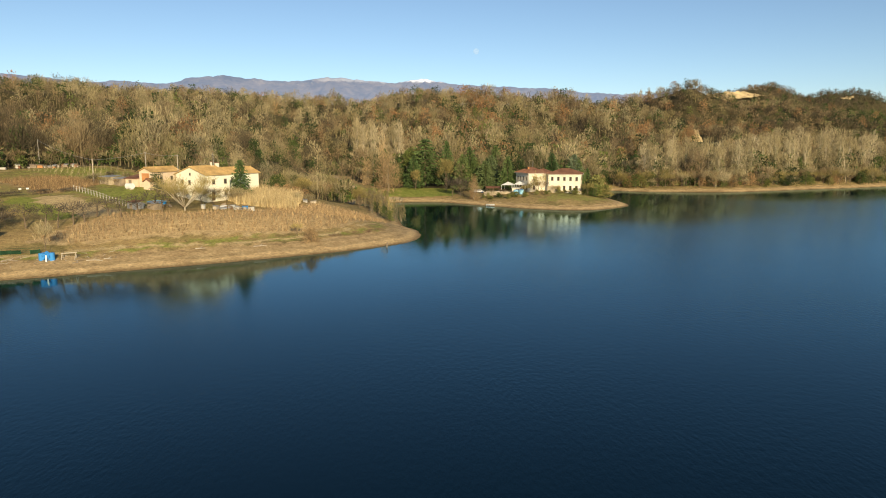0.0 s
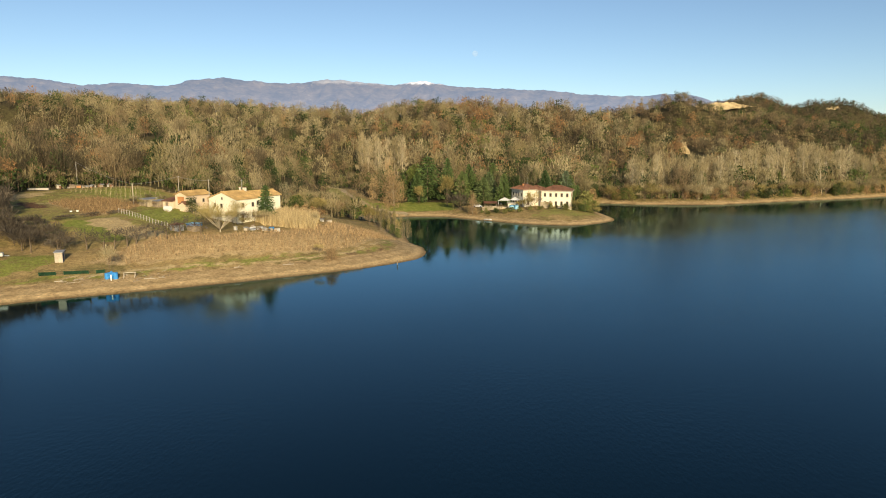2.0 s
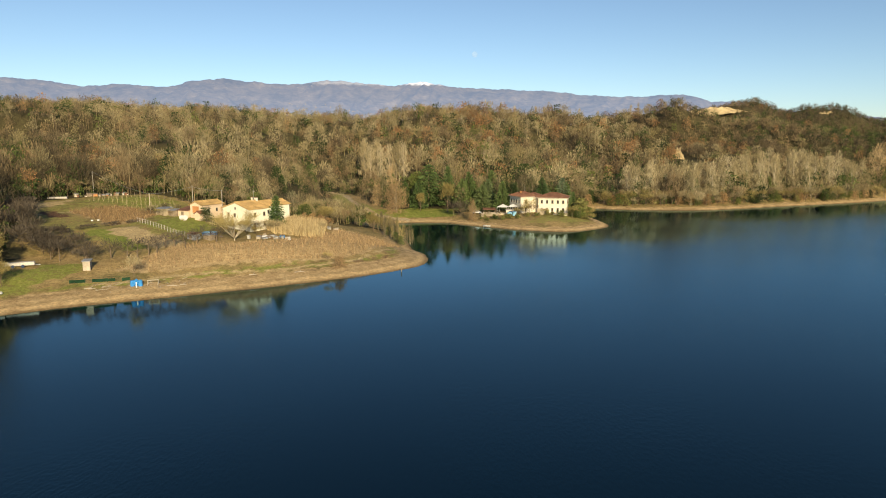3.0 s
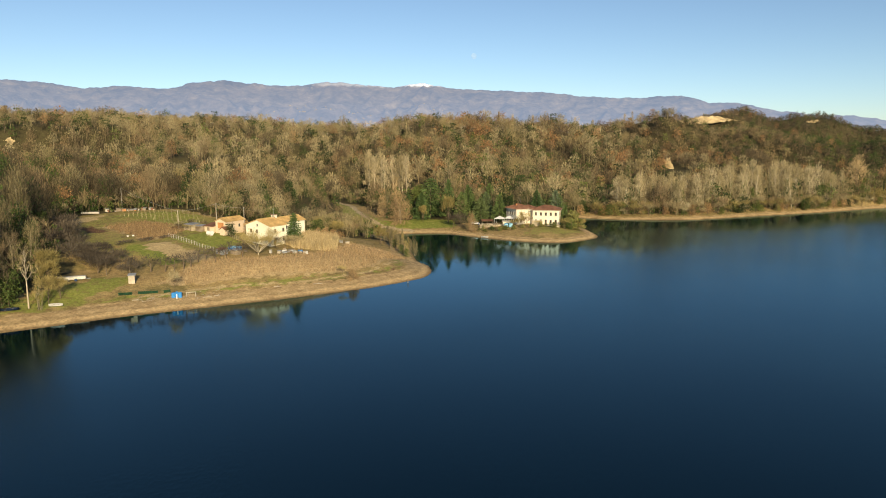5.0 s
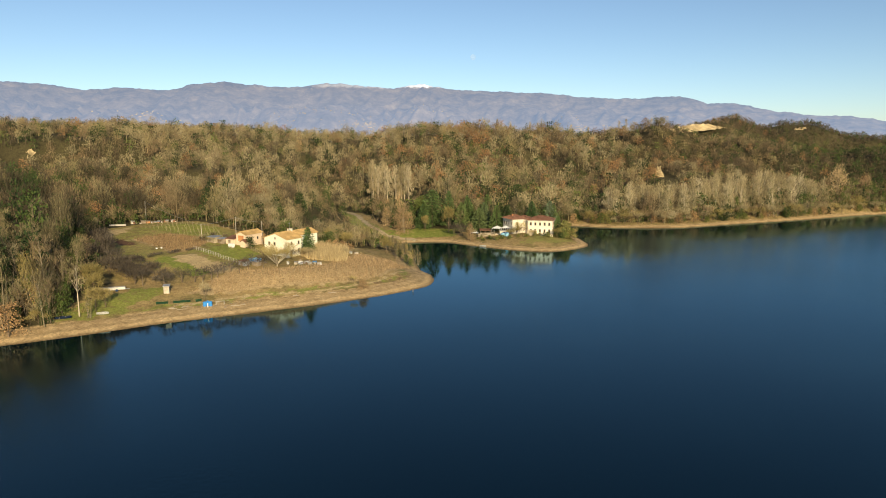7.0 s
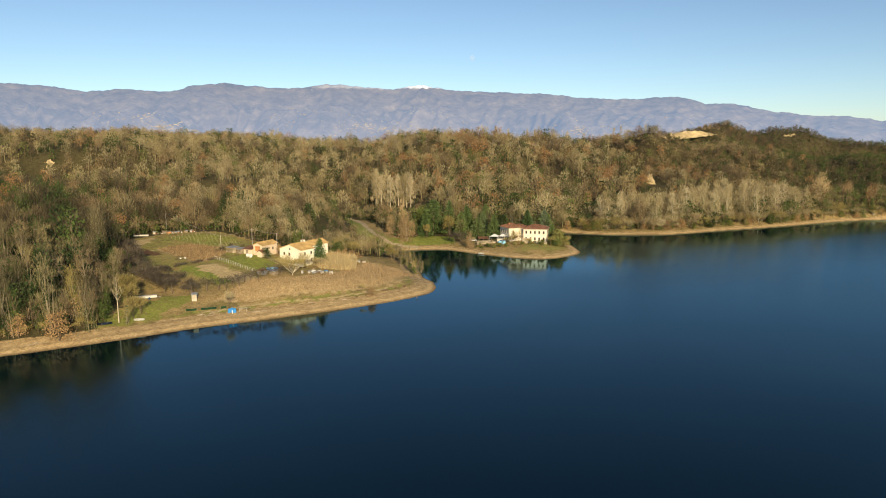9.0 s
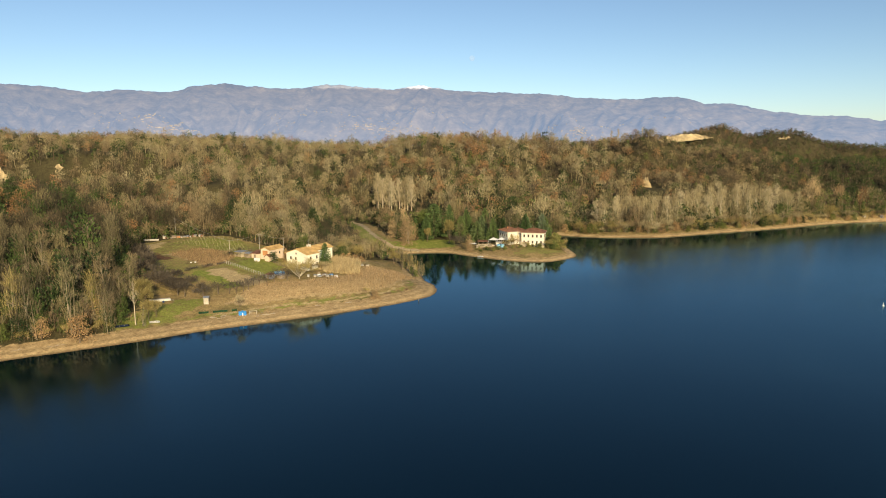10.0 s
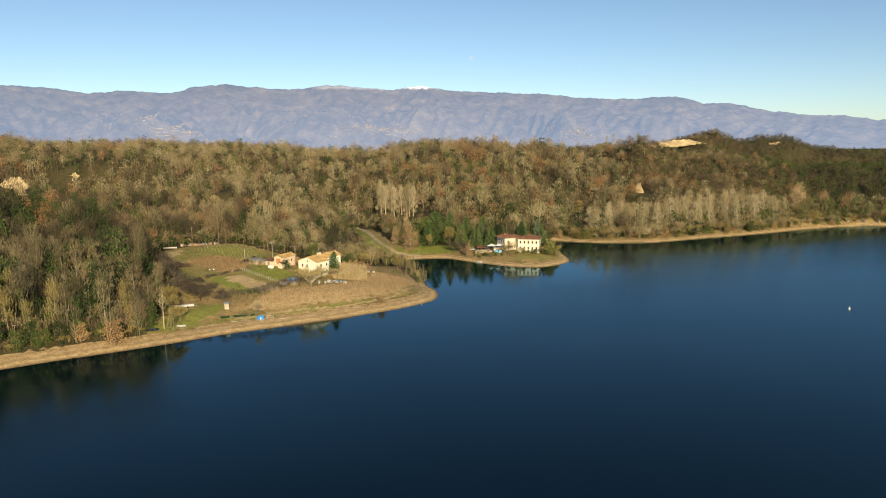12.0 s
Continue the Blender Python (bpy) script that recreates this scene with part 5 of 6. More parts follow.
part("staff", rod(bmesh.new(), (0, 0, 0.5), (0, 0, 1.3), 0.08), white_paint, buoy)

# ---- the villa on the point ----
villa_home = base_of("villa", 28.6, 268.4, "large white lakeside villa with brown-red hipped tile roofs", "house", -68.0, 3.6)
hipped(villa_home, 10.0, 8.0, 7.2, 9.2, plaster_white, tile_red)
for x in (1.7, 4.0, 6.3, 8.6):
    for z in (1.0, 4.4):
        window(villa_home, (x, 0, z), (1, 0, 0), (0, -1, 0), 0.8, 1.4, False)
for y, z in ((2.4, 4.4), (2.4, 1.0)):
    window(villa_home, (10.0, y, z), (0, 1, 0), (1, 0, 0), 0.8, 1.4, False)
chimney(villa_home, 5.0, 2.6, 8.0, 9.3, brick_fill, 0.6)
part("aerial", rod(bmesh.new(), (6.0, 4.0, 9.0), (6.0, 4.0, 12.0), 0.05, 0.03), grey_metal, villa_home)
middle = base_of("villa_centre", 34.2, 262.3, "white central block of the villa with hipped roof", "house", -14.0, 3.6)
hipped(middle, 7.0, 8.0, 7.0, 8.7, plaster_white, tile_red)
window(middle, (1.6, 0, 4.4), (1, 0, 0), (0, -1, 0), 0.8, 1.4, False)
window(middle, (1.6, 0, 1.0), (1, 0, 0), (0, -1, 0), 0.8, 1.4, False)
wing = base_of("villa_wing", 39.7, 258.2, "cream villa wing with two rows of dark windows", "house", -14.5, 3.6)
hipped(wing, 12.0, 9.0, 7.0, 8.9, plaster_white, tile_red)
for i in range(5):
    for z in (1.2, 4.5):
        window(wing, (1.5 + 2.25 * i, 0, z), (1, 0, 0), (0, -1, 0), 0.85, 1.4, False)
for y in (2.5, 6.0):
    window(wing, (12.0, y, 4.5), (0, 1, 0), (1, 0, 0), 0.95, 1.5)
cellar = base_of("cellar", 44.6, 252.6, "low pale cellar with a dark doorway below the terrace", "cellar", -14, 1.9)
part("wall", boxed(0, 0, -0.8, 6.4, 3.4, 2.3), plaster_white, cellar)
# Shade inside the doorway, put on the wall as a dark panel.
part("door", boxed(1.2, -0.04, 0.1, 2.9, 0.02, 2.0), navy_and_shade, cellar, "dark panel painted as shade")
part("parapet", boxed(-0.1, -0.1, 2.3, 6.5, 0.1, 2.8), stone_wall, cellar)
for x, y, rz, w, h, lab in ((38.4, 251.9, -12, 4.6, 2.6, "buff stone retaining wall of the terrace"), (15.5, 259.0, 0, 14.0, 1.4, "low stone terrace wall above the beach"), (16.5, 262.0, 0, 13.0, 1.3, "upper stone terrace wall in the garden")):
    wl = base_of("retaining_wall", x, y, lab, "wall", rz, float(height(x, y)) - 0.6)
    part("masonry", boxed(0, 0, 0, w, 0.5, h + 0.6, bevel=0.04), stone_wall, wl)
    part("coping", boxed(-0.05, -0.08, h + 0.604, w + 0.05, 0.58, h + 0.72), trim_stone, wl)
for i, x in enumerate((27.2, 29.3)):
    o = base_of("water_tank", x, 254.6, "bright blue plastic water tank below the terrace", "tank", 5, group="blue tanks")
    part("tank_body", rod(bmesh.new(), (0, 0, -0.3), (0, 0, 1.6), 0.95, sides=16), sky_tarp, o)
    part("lid", rod(bmesh.new(), (0, 0, 1.6), (0, 0, 1.72), 0.7, sides=16), blue_plastic, o)
for x, y, w in ((25.0, 262.5, 4.2), (29.2, 261.0, 3.6)):
    g = base_of("gazebo", x, y, "white peaked canvas gazebo on thin posts", "gazebo", -20, group="gazebos on the terrace")
    bm = bmesh.new()
    bmesh.ops.create_cone(bm, cap_ends=True, segments=4, radius1=w * 0.75, radius2=0.05, depth=1.2, matrix=Matrix.Translation((0, 0, 3.5)) @ Matrix.Rotation(radians(45), 4, "Z"))
    part("canopy", bm, white_paint, g)
    for sx in (-1, 1):
        for sy in (-1, 1):
            part("post", rod(bmesh.new(), (sx * w * 0.48, sy * w * 0.48, -0.4), (sx * w * 0.48, sy * w * 0.48, 2.95), 0.06), white_paint, g)
bar = base_of("garden_bar", 26.0, 257.6, "small white garden kiosk with a dark opening", "kiosk", -10)
part("wall", boxed(0, 0, -0.6, 3.0, 2.0, 2.1), plaster_white, bar)
# Dark panel painted as the shade within the hatch.
part("opening", boxed(1.4, -0.04, 0.4, 2.7, 0.02, 1.7), navy_and_shade, bar, "dark serving hatch")
part("roof", slab([(-0.3, -0.3, 2.25), (3.3, -0.3, 2.25), (3.3, 2.3, 2.45), (-0.3, 2.3, 2.45)], 0.12), concrete, bar)
perg = base_of("pergola", 17.0, 264.0, "brown wooden pergola with a low tiled roof", "pergola", 4)
for x in (0, 2.5, 5.0):
    for y in (0, 2.6):
        part("post", rod(bmesh.new(), (x, y, -0.4), (x, y, 2.2), 0.08), old_wood, perg)
part("roof", slab([(-0.3, -0.4, 2.3), (5.3, -0.4, 2.3), (5.3, 3.0, 2.8), (-0.3, 3.0, 2.8)], 0.14), tile_red, perg)


def parked_car(x, y, rz, mat, label):
    c = base_of("parked_car", x, y, label, "car", rz)
    bm = bmesh.new()
    side = [(-2.1, 0.35), (2.1, 0.35), (2.15, 0.8), (1.3, 0.95), (0.7, 1.45), (-1.4, 1.45), (-2.0, 0.95)]
    poly(bm, [(px, -0.85, pz) for px, pz in side] + [(px, 0.85, pz) for px, pz in side], [tuple(range(7)), tuple(range(13, 6, -1))] + [(i, (i + 1) % 7, 7 + (i + 1) % 7, 7 + i) for i in range(7)])
    bmesh.ops.bevel(bm, geom=bm.edges[:], offset=0.06, segments=1, affect="EDGES")
    part("body", bm, mat, c)
    for s in (-1, 1):
        part("side_window", boxed(-1.3, s * 0.862 - 0.01, 0.98, 0.75, s * 0.862 + 0.01, 1.36), glass_dark, c, "dark car window")
        for px in (-1.3, 1.3):
            part("wheel", rod(bmesh.new(), (px, s * 0.7, 0.32), (px, s * 0.9, 0.32), 0.33, sides=14), navy_and_shade, c, "black tyre")
    return c


parked_car(92.0, 337.0, 10, white_paint, "white car parked under trees by the far shore")
parked_car(14.0, 268.0, 5, grey_metal, "grey car parked behind the pergola")
for i in range(6):
    x, y = 300 + 11.0 * i + 6 * rj.random(), 385 + 3 * rj.random()
    o = base_of("shore_hut", x, y, ["pale wooden", "grey metal", "weathered wooden"][i % 3] + " fishing hut at the water's edge", "hut", rj.random() * 40, group="fishing huts on the far shore")
    w = 1.6 + rj.random()
    part("wall", boxed(-w / 2, -0.8, -0.8, w / 2, 0.8, 1.7), [pale_wood, grey_metal, old_wood][i % 3], o)
    part("roof", slab([(-w / 2 - 0.2, -1, 1.8), (w / 2 + 0.2, -1, 1.8), (w / 2 + 0.2, 1, 2.1), (-w / 2 - 0.2, 1, 2.1)], 0.08), grey_metal, o)
# ---- single trees ----
LIBRARY = {}


def tree_shape(key, arrays, mats):
    """Keeps a shape as one mesh for each sort of part."""
    v, f, s = arrays
    parts = []
    for slot, (name, mat) in enumerate(mats):
        fs = f[s == slot]
        if len(fs):
            used, inv = np.unique(fs, return_inverse=True)
            parts.append((name, mesh_of(key + "_" + name, v[used], inv.reshape(-1, 3), [mat])))
    fs = f[s == 3]
    if len(fs):
        used, inv = np.unique(fs, return_inverse=True)
        parts.append(("branchwork", mesh_of(key + "_limbs", v[used], inv.reshape(-1, 3), [mats[0][1]])))
    LIBRARY[key] = parts


def plant(key, name, x, y, label, category="tree", wide=1.0, tall=1.0, group="", rnd=random.Random(3), sink=0.0, lean=0.0):
    ob = new(name)
    ob.matrix_world = pose(x, y, float(height(x, y)) - sink, lean * (rnd.random() - 0.5), lean * (rnd.random() - 0.5), rnd.random() * 360) @ Matrix.Diagonal((wide, wide, tall, 1))
    tagged(ob, label, category, group)
    for pname, me in LIBRARY[key]:
        p = new(pname, me)
        p.parent = ob
        if pname == "branchwork":
            tagged(p, kind="stuff")
    return ob


by = lambda k: wood_mats[k]["object"]
for i in (1, 3, 4, 6):
    tree_shape(f"wood{i}", bare_shape(300 + i, 15 + 1.2 * (i % 3), 3.2 + 0.5 * (i % 3), 16, 560, width=0.05, up=1.0 + 0.5 * (i % 3), low=0.26, trunk=0.20, stout=1.2, ivy=[160, 300, 50, 420, 220, 260, 80][i], fine=True, lobe=0.42, fan=0.09, part_fan=0.2),
               [("trunk", bark if i % 2 else mid_bark), ("crown", by(["warm", "umber", "bare"][i % 3])), ("ivy", by("green"))])
for i in (0, 2, 5):
    tree_shape(f"wood{i}", dome_shape(310 + i, 15 + i % 3, 3.6, 11, 900, 0.075, 1.5, 0.16, 1.3, 0.2, 8, 140, 0.7, 5), [("trunk", mid_bark), ("crown", by(["olive", "warm", "umber"][i % 3])), ("ivy", by("green"))])
for i in range(5):
    tree_shape(f"poplar{i}", dome_shape(330 + i, 25 + i % 3, 4.4 + 0.3 * (i % 3), 14, 1050, 0.095, 2.3, 0.10, 1.7, 0.30, 1, [0, 220, 0, 60, 420][i], 0.75, 6),
               [("trunk", pale_bark), ("crown", by("pale")), ("ivy", by("green"))])
for i in range(3):
    tree_shape(f"aspen{i}", dome_shape(350 + i, 27, 4.6, 15, 1100, 0.12, 2.8, 0.08, 1.7, 0.40, 0, [0, 240, 0][i], 0.8, 6), [("trunk", pale_bark), ("crown", by("pale")), ("ivy", by("green"))])
for i in range(4):
    tree_shape(f"bush{i}", bare_shape(370 + i, 3.2, 1.9, 12, 400, width=0.03, up=0.9, low=0.06, trunk=0.05, lobe=0.5, fan=0.06, part_fan=0.3), [("stem", bark), ("crown", by(["bare", "olive", "pale", "bare"][i]))])
for i in range(2):
    tree_shape(f"thorn{i}", bare_shape(376 + i, 3.4, 2.2, 10, 260, width=0.05, up=0.8, low=0.05, trunk=0.05, lobe=0.6, fan=0.10), [("stem", bark), ("crown", by("thorn"))])
for i in range(3):
    tree_shape(f"willow_bush{i}", leafy_shape(420 + i, 5.0, 2.6, 14, 950, 0.44, base=0.08, flat=0.0), [("stem", bark), ("crown", by("shrub"))])
    tree_shape(f"oak_bush{i}", leafy_shape(380 + i, 6.0, 2.9, 14, 1250, 0.27, base=0.06, flat=0.0), [("trunk", bark), ("crown", by("russet"))])
    tree_shape(f"evergreen{i}", leafy_shape(385 + i, 7.0, 3.0, 16, 1150, 0.34, base=0.08, flat=0.0), [("trunk", bark), ("crown", by("green"))])
    tree_shape(f"conifer{i}", conifer_shape(390 + i, 14, 5.4, 2900, 0.5, 0.6), [("trunk", bark), ("crown", by("conifer"))])
    tree_shape(f"orchard{i}", bare_shape(400 + i, 4.2, 2.6, 9, 150, width=0.05, up=0.35, low=0.25, trunk=0.16, stout=1.3, fine=True, lobe=0.45, fan=0.10), [("trunk", bark), ("crown", by("thorn"))])
tree_shape("round_bush", dome_shape(416, 3.6, 2.5, 11, 1300, 0.05, 0.9, -0.2, 0.7, 0.08, 5, 0, 0.75, 4), [("stem", bark), ("crown", by("vine"))])
tree_shape("umbrella", dome_shape(415, 17, 5.6, 12, 2600, 0.34, 0.6, 0.42, 0.15, 0.35, 0, deep=0.4, sides=6), [("trunk", bark), ("crown", by("green"))])
tree_shape("cedar", conifer_shape(396, 19, 7.6, 3600, 0.6, 0.45, base=0.1), [("trunk", bark), ("crown", by("conifer"))])
tree_shape("golden", bare_shape(413, 15, 4.6, 22, 1500, width=0.06, up=1.5, low=0.06, trunk=0.2, fine=True, lobe=0.6, fan=0.13), [("trunk", bark), ("crown", by("olive"))])
tree_shape("dead_trunk", bare_shape(410, 16.5, 1.9, 14, 150, width=0.06, up=1.4, low=0.35, trunk=0.19, fine=True, fan=0.10), [("trunk", pale_bark), ("crown", by("pale"))])
tree_shape("walnut", bare_shape(411, 8.5, 6.2, 18, 1700, width=0.045, up=0.75, low=0.08, trunk=0.27, fine=True, lobe=0.36, crotch=0.14, fan=0.08, part_fan=0.3), [("trunk", pale_bark), ("crown", by("olive"))])
tree_shape("lime", dome_shape(412, 16, 6.4, 16, 2600, 0.10, 1.8, -0.12, 0.4, 0.3, 0, deep=0.7, sides=6), [("trunk", mid_bark), ("crown", by("vine"))])

rp = random.Random(12)
for i, k in enumerate(np.where(shore_wood)[0]):
    # Mostly darker crowns further back: the wood's shade put into their colour.
    key = f"wood{rp.choice((1, 4, 3, 2, 5)) if wy[k] > 118 else rp.choice((0, 0, 1, 2, 3, 5, 6))}"
    s = 0.8 + 0.4 * rp.random()
    ivy = any(n == "ivy" for n, _ in LIBRARY[key])
    plant(key, "bare_tree", wx[k], wy[k], "tall bare tree with ivy climbing its trunk" if ivy else "tall bare deciduous tree in the shore wood", "tree", s, s * (1.08 + 0.3 * rp.random()), "shore wood", rp, 0.2, 12)
for x, y, s, k in ((-110.8, 91.4, 1.5, 0), (-121.6, 90.8, 1.1, 1), (-112.4, 105.0, 1.35, 2), (-127.0, 89.5, 0.8, 0)):
    plant(f"oak_bush{k}", "oak_bush", x, y, "young oak with rust-brown leaves at the beach edge", "bush", s, s, "oak bushes on the bank", rp)
plant("dead_trunk", "dead_tree", -100.6, 106.0, "bleached dead tree trunk with few branches", "tree", 1, 1, "", rp)
plant("wood0", "bank_tree", -98.2, 106.0, "slim bare tree leaning over the bank", "tree", 0.5, 0.62, "", rp, 0.0, 25)
for i in range(90):
    x = -166 + 62 * rp.random()
    y = float(np.interp(x, [-160, -136, -122, -108, -95], [55, 71, 80, 88, 96])) + 9.5 + 13 * rp.random() ** 1.4
    key = rp.choice(["evergreen0", "evergreen1", "bush3", "bush1", "bush0", "bush1", "wood3"])
    s_ = 0.6 + 0.5 * rp.random()
    plant(key, "bank_bush", x, y, {"e": "dense green ivy bush under the shore trees", "w": "olive-green tangle of ivy and brambles", "b": "bare brown bush under the shore trees"}[key[0]], "bush", s_ * (0.5 if key == "wood3" else 1.0), s_ * (0.6 if key == "wood3" else 1.1), "bank undergrowth", rp)
# The last seven trees are added as a dark mass for the field edge's shade.
for x, y, s_ in ((-146, 84, 1.7), (-151, 90, 2.0), (-157, 96, 2.2), (-153, 103, 2.0), (-160, 108, 2.1), (-166, 118, 2.0), (-163, 88, 2.0), (-172, 126, 2.0), (-118, 121, 1.3), (-122, 128, 1.5), (-116, 132, 1.3), (-125, 137, 1.6), (-120, 143, 1.4), (-129, 147, 1.6), (-126, 156, 1.4)):
    plant(f"evergreen{rp.randrange(3)}", "holm_oak", x, y, "tall dark evergreen holm oak in the shore wood", "tree", s_ * 0.75, s_, "shore holm oaks", rp)
for i in range(16):
    x, y = -115 + 11 * rp.random(), 97 + 26 * rp.random()
    plant(f"wood{rp.choice((1, 3, 4, 5))}", "ivy_tree", x, y, "bare tree thickly clad in dark ivy beside the lawn", "tree", 0.6 + 0.2 * rp.random(), 0.65 + 0.25 * rp.random(), "ivy trees by the lawn", rp, 0.1, 14)
for x, y, s in ((-98.0, 109.8, 0.85), (-101.5, 116.5, 0.95), (-104.5, 122.0, 1.1), (-96.8, 113.0, 0.7)):
    plant("golden", "bank_tree", x, y, "bare golden-olive tree on the grassy bank", "tree", s * 0.55, s * 0.5, "bank trees", rp)
for x, y, s_ in ((-92.6, 181.2, 0.7), (-90.2, 181.0, 0.6), (-88.4, 180.0, 0.65), (-93.4, 184.0, 0.8), (-86.0, 180.2, 0.5), (-89.4, 185.6, 0.9), (-94.6, 180.6, 0.6), (-85.6, 184.4, 0.8)):
    plant(rp.choice(["bush0", "bush3", "thorn0", "bush1"]), "bramble_bush", x, y, "bare bramble bush round the old sheds", "bush", s_ * 1.2, s_, "brambles by the sheds", rp)
plant("round_bush", "bare_bush", -28.2, 144.9, "round reddish-brown bare bush above the beach", "bush", 1.0, 1.0, "", rp)
plant("bush2", "bare_bush", -72.4, 122.6, "pale upright bare bush above the beach", "bush", 1.1, 1.7, "", rp)
plant("walnut", "walnut_tree", -58.2, 153.4, "spreading bare walnut with pale branching trunk", "tree", 0.92, 0.9, "", rp)
plant("conifer0", "cypress", -51.6, 174.4, "dense green conifer beside the farmhouse", "tree", 0.68, 0.72, "", rp)
plant("evergreen0", "laurel_tree", -47.5, 196.5, "round dark green evergreen behind the farmhouse", "tree", 1.1, 0.85, "", rp)
plant("evergreen1", "laurel_tree", -66.5, 205.0, "dark green evergreen tree behind the farmhouse", "tree", 1.2, 1.15, "", rp)
plant("evergreen2", "laurel_tree", -72.6, 173.6, "dark green evergreen beside the outbuilding", "tree", 0.8, 0.72, "", rp)
plant("evergreen0", "bay_tree", -96.5, 222.5, "round pale green tree at the wood's edge", "tree", 1.0, 0.95, "", rp)
plant("oak_bush0", "yellow_shrub", -69.2, 180.0, "golden brown shrub behind the farmhouse", "bush", 0.6, 0.85, "", rp)
for x, y, s in ((-44.5, 193.5, 0.55), (-41.5, 192.6, 0.5), (-47.0, 192.0, 0.5), (-38.6, 191.6, 0.45)):
    plant(f"oak_bush{rp.randrange(3)}", "hedge_bush", x, y, "orange-brown hedge bush behind the reeds", "bush", s * 1.3, s * 1.05, "hedge bushes", rp)
for x, y, s in ((-31.6, 147.0, 0.8), (-55.4, 163.6, 1.1), (-52.6, 165.4, 1.2), (-60.4, 161.8, 1.1), (-57.5, 162.4, 1.2), (-63.6, 164.4, 1.0), (-50.2, 166.8, 1.2), (-54.0, 160.6, 0.9), (-58.6, 164.6, 1.0), (-66.4, 167.0, 0.9), (-38.6, 180.0, 1.0), (-36.0, 182.5, 0.9)):
    plant(f"bush{rp.randrange(4)}", "bare_bush", x, y, "bare brown twiggy bush", "bush", s, s, "bushes on the farm", rp)
ORCHARD = [(-89.2, 134.0), (-83.8, 136.2), (-80.2, 136.0), (-77.7, 136.4), (-76.0, 138.4), (-73.9, 140.0), (-73.2, 143.6), (-71.4, 145.0), (-69.0, 143.6), (-66.0, 148.0), (-87.0, 128.8), (-62.5, 150.5), (-64.5, 153.0), (-94.0, 131.8), (-97.5, 133.0)]
for x, y in ORCHARD:
    plant(f"orchard{rp.randrange(3)}", "orchard_tree", x + 0.4 * rp.gauss(0, 1), y + 0.4 * rp.gauss(0, 1), "small gnarled bare fruit tree above the vines", "tree", 0.95 + 0.35 * rp.random(), 0.85 + 0.3 * rp.random(), "orchard", rp)
THICKET = [(-109, 143), (-105, 153), (-93.5, 144.5), (-87, 135.5), (-92, 133), (-101, 136)]
placed = 0
while placed < 28:
    x, y = -110 + 24 * rp.random(), 132 + 22 * rp.random()
    if float(inside(np.array(x), np.array(y), THICKET)) > 0:
        s_ = 0.75 + 0.6 * rp.random()
        plant(f"thorn{rp.randrange(2)}", "thorn_bush", x, y, "dark bare thorn bush in the rough", "bush", s_, s_ * 0.85, "thorn bushes", rp)
        placed += 1
# Squat dark bushes added to make the dark strip along the path.
for i in range(12):
    f = (i + rp.random()) / 12
    plant(f"thorn{rp.randrange(2)}", "thorn_bush", -107.5 + 15 * f + 0.5 * rp.gauss(0, 1), 152 + 18 * f + 0.6 * rp.gauss(0, 1), "low dark bush filling the dark strip by the path", "bush", 0.6, 0.32, "brambles by the path", rp)
for i in range(46):
    f = rp.random()
    x, y = -134 + 30 * f + 3 * rp.gauss(0, 1), 172 - 26 * f + 5 * rp.gauss(0, 1)
    if float(inside(np.array(x), np.array(y), FARM_CLEAR)) < 7:
        s_ = 1.0 + 0.7 * rp.random()
        plant(f"thorn{rp.randrange(2)}", "thorn_bush", x, y, "dark bare blackthorn at the edge of the field", "bush", s_, s_, "thorn thicket", rp)
for i in range(58):
    x, y = -56 + 32 * rp.random(), 200 + 36 * rp.random()
    if float(inland(x, y)) > 1.5 and not (x < -44 and y < 210) and (x < -40 or i % 4 == 0):
        plant("bush1" if i % 2 else "golden", "willow", x, y, "olive-yellow bare willow on the inlet bank", "tree", 1.4 if i % 2 else 0.5, 1.3 if i % 2 else 0.36, "inlet willows", rp)
for i in range(70):
    f = rp.random()
    x, y = -14 - 14 * f + 3 * rp.gauss(0, 1), 190 + 46 * f + 2.0 * rp.gauss(0, 1)
    if -2.5 < float(inland(x, y)) < 9:
        plant(f"wood{rp.choice((0, 2, 4))}", "sapling", x, y, "slim bare sapling at the water's edge", "sapling", 0.18 + 0.08 * rp.random(), 0.30 + 0.15 * rp.random(), "saplings on the inlet", rp)
for x, y, s in ((-14.5, 186.5, 0.5), (-16.5, 192.0, 0.55), (-20.0, 204.0, 0.5)):
    plant("evergreen1", "ivy_bush", x, y, "green ivy bush on the inlet bank", "bush", s, s, "", rp)

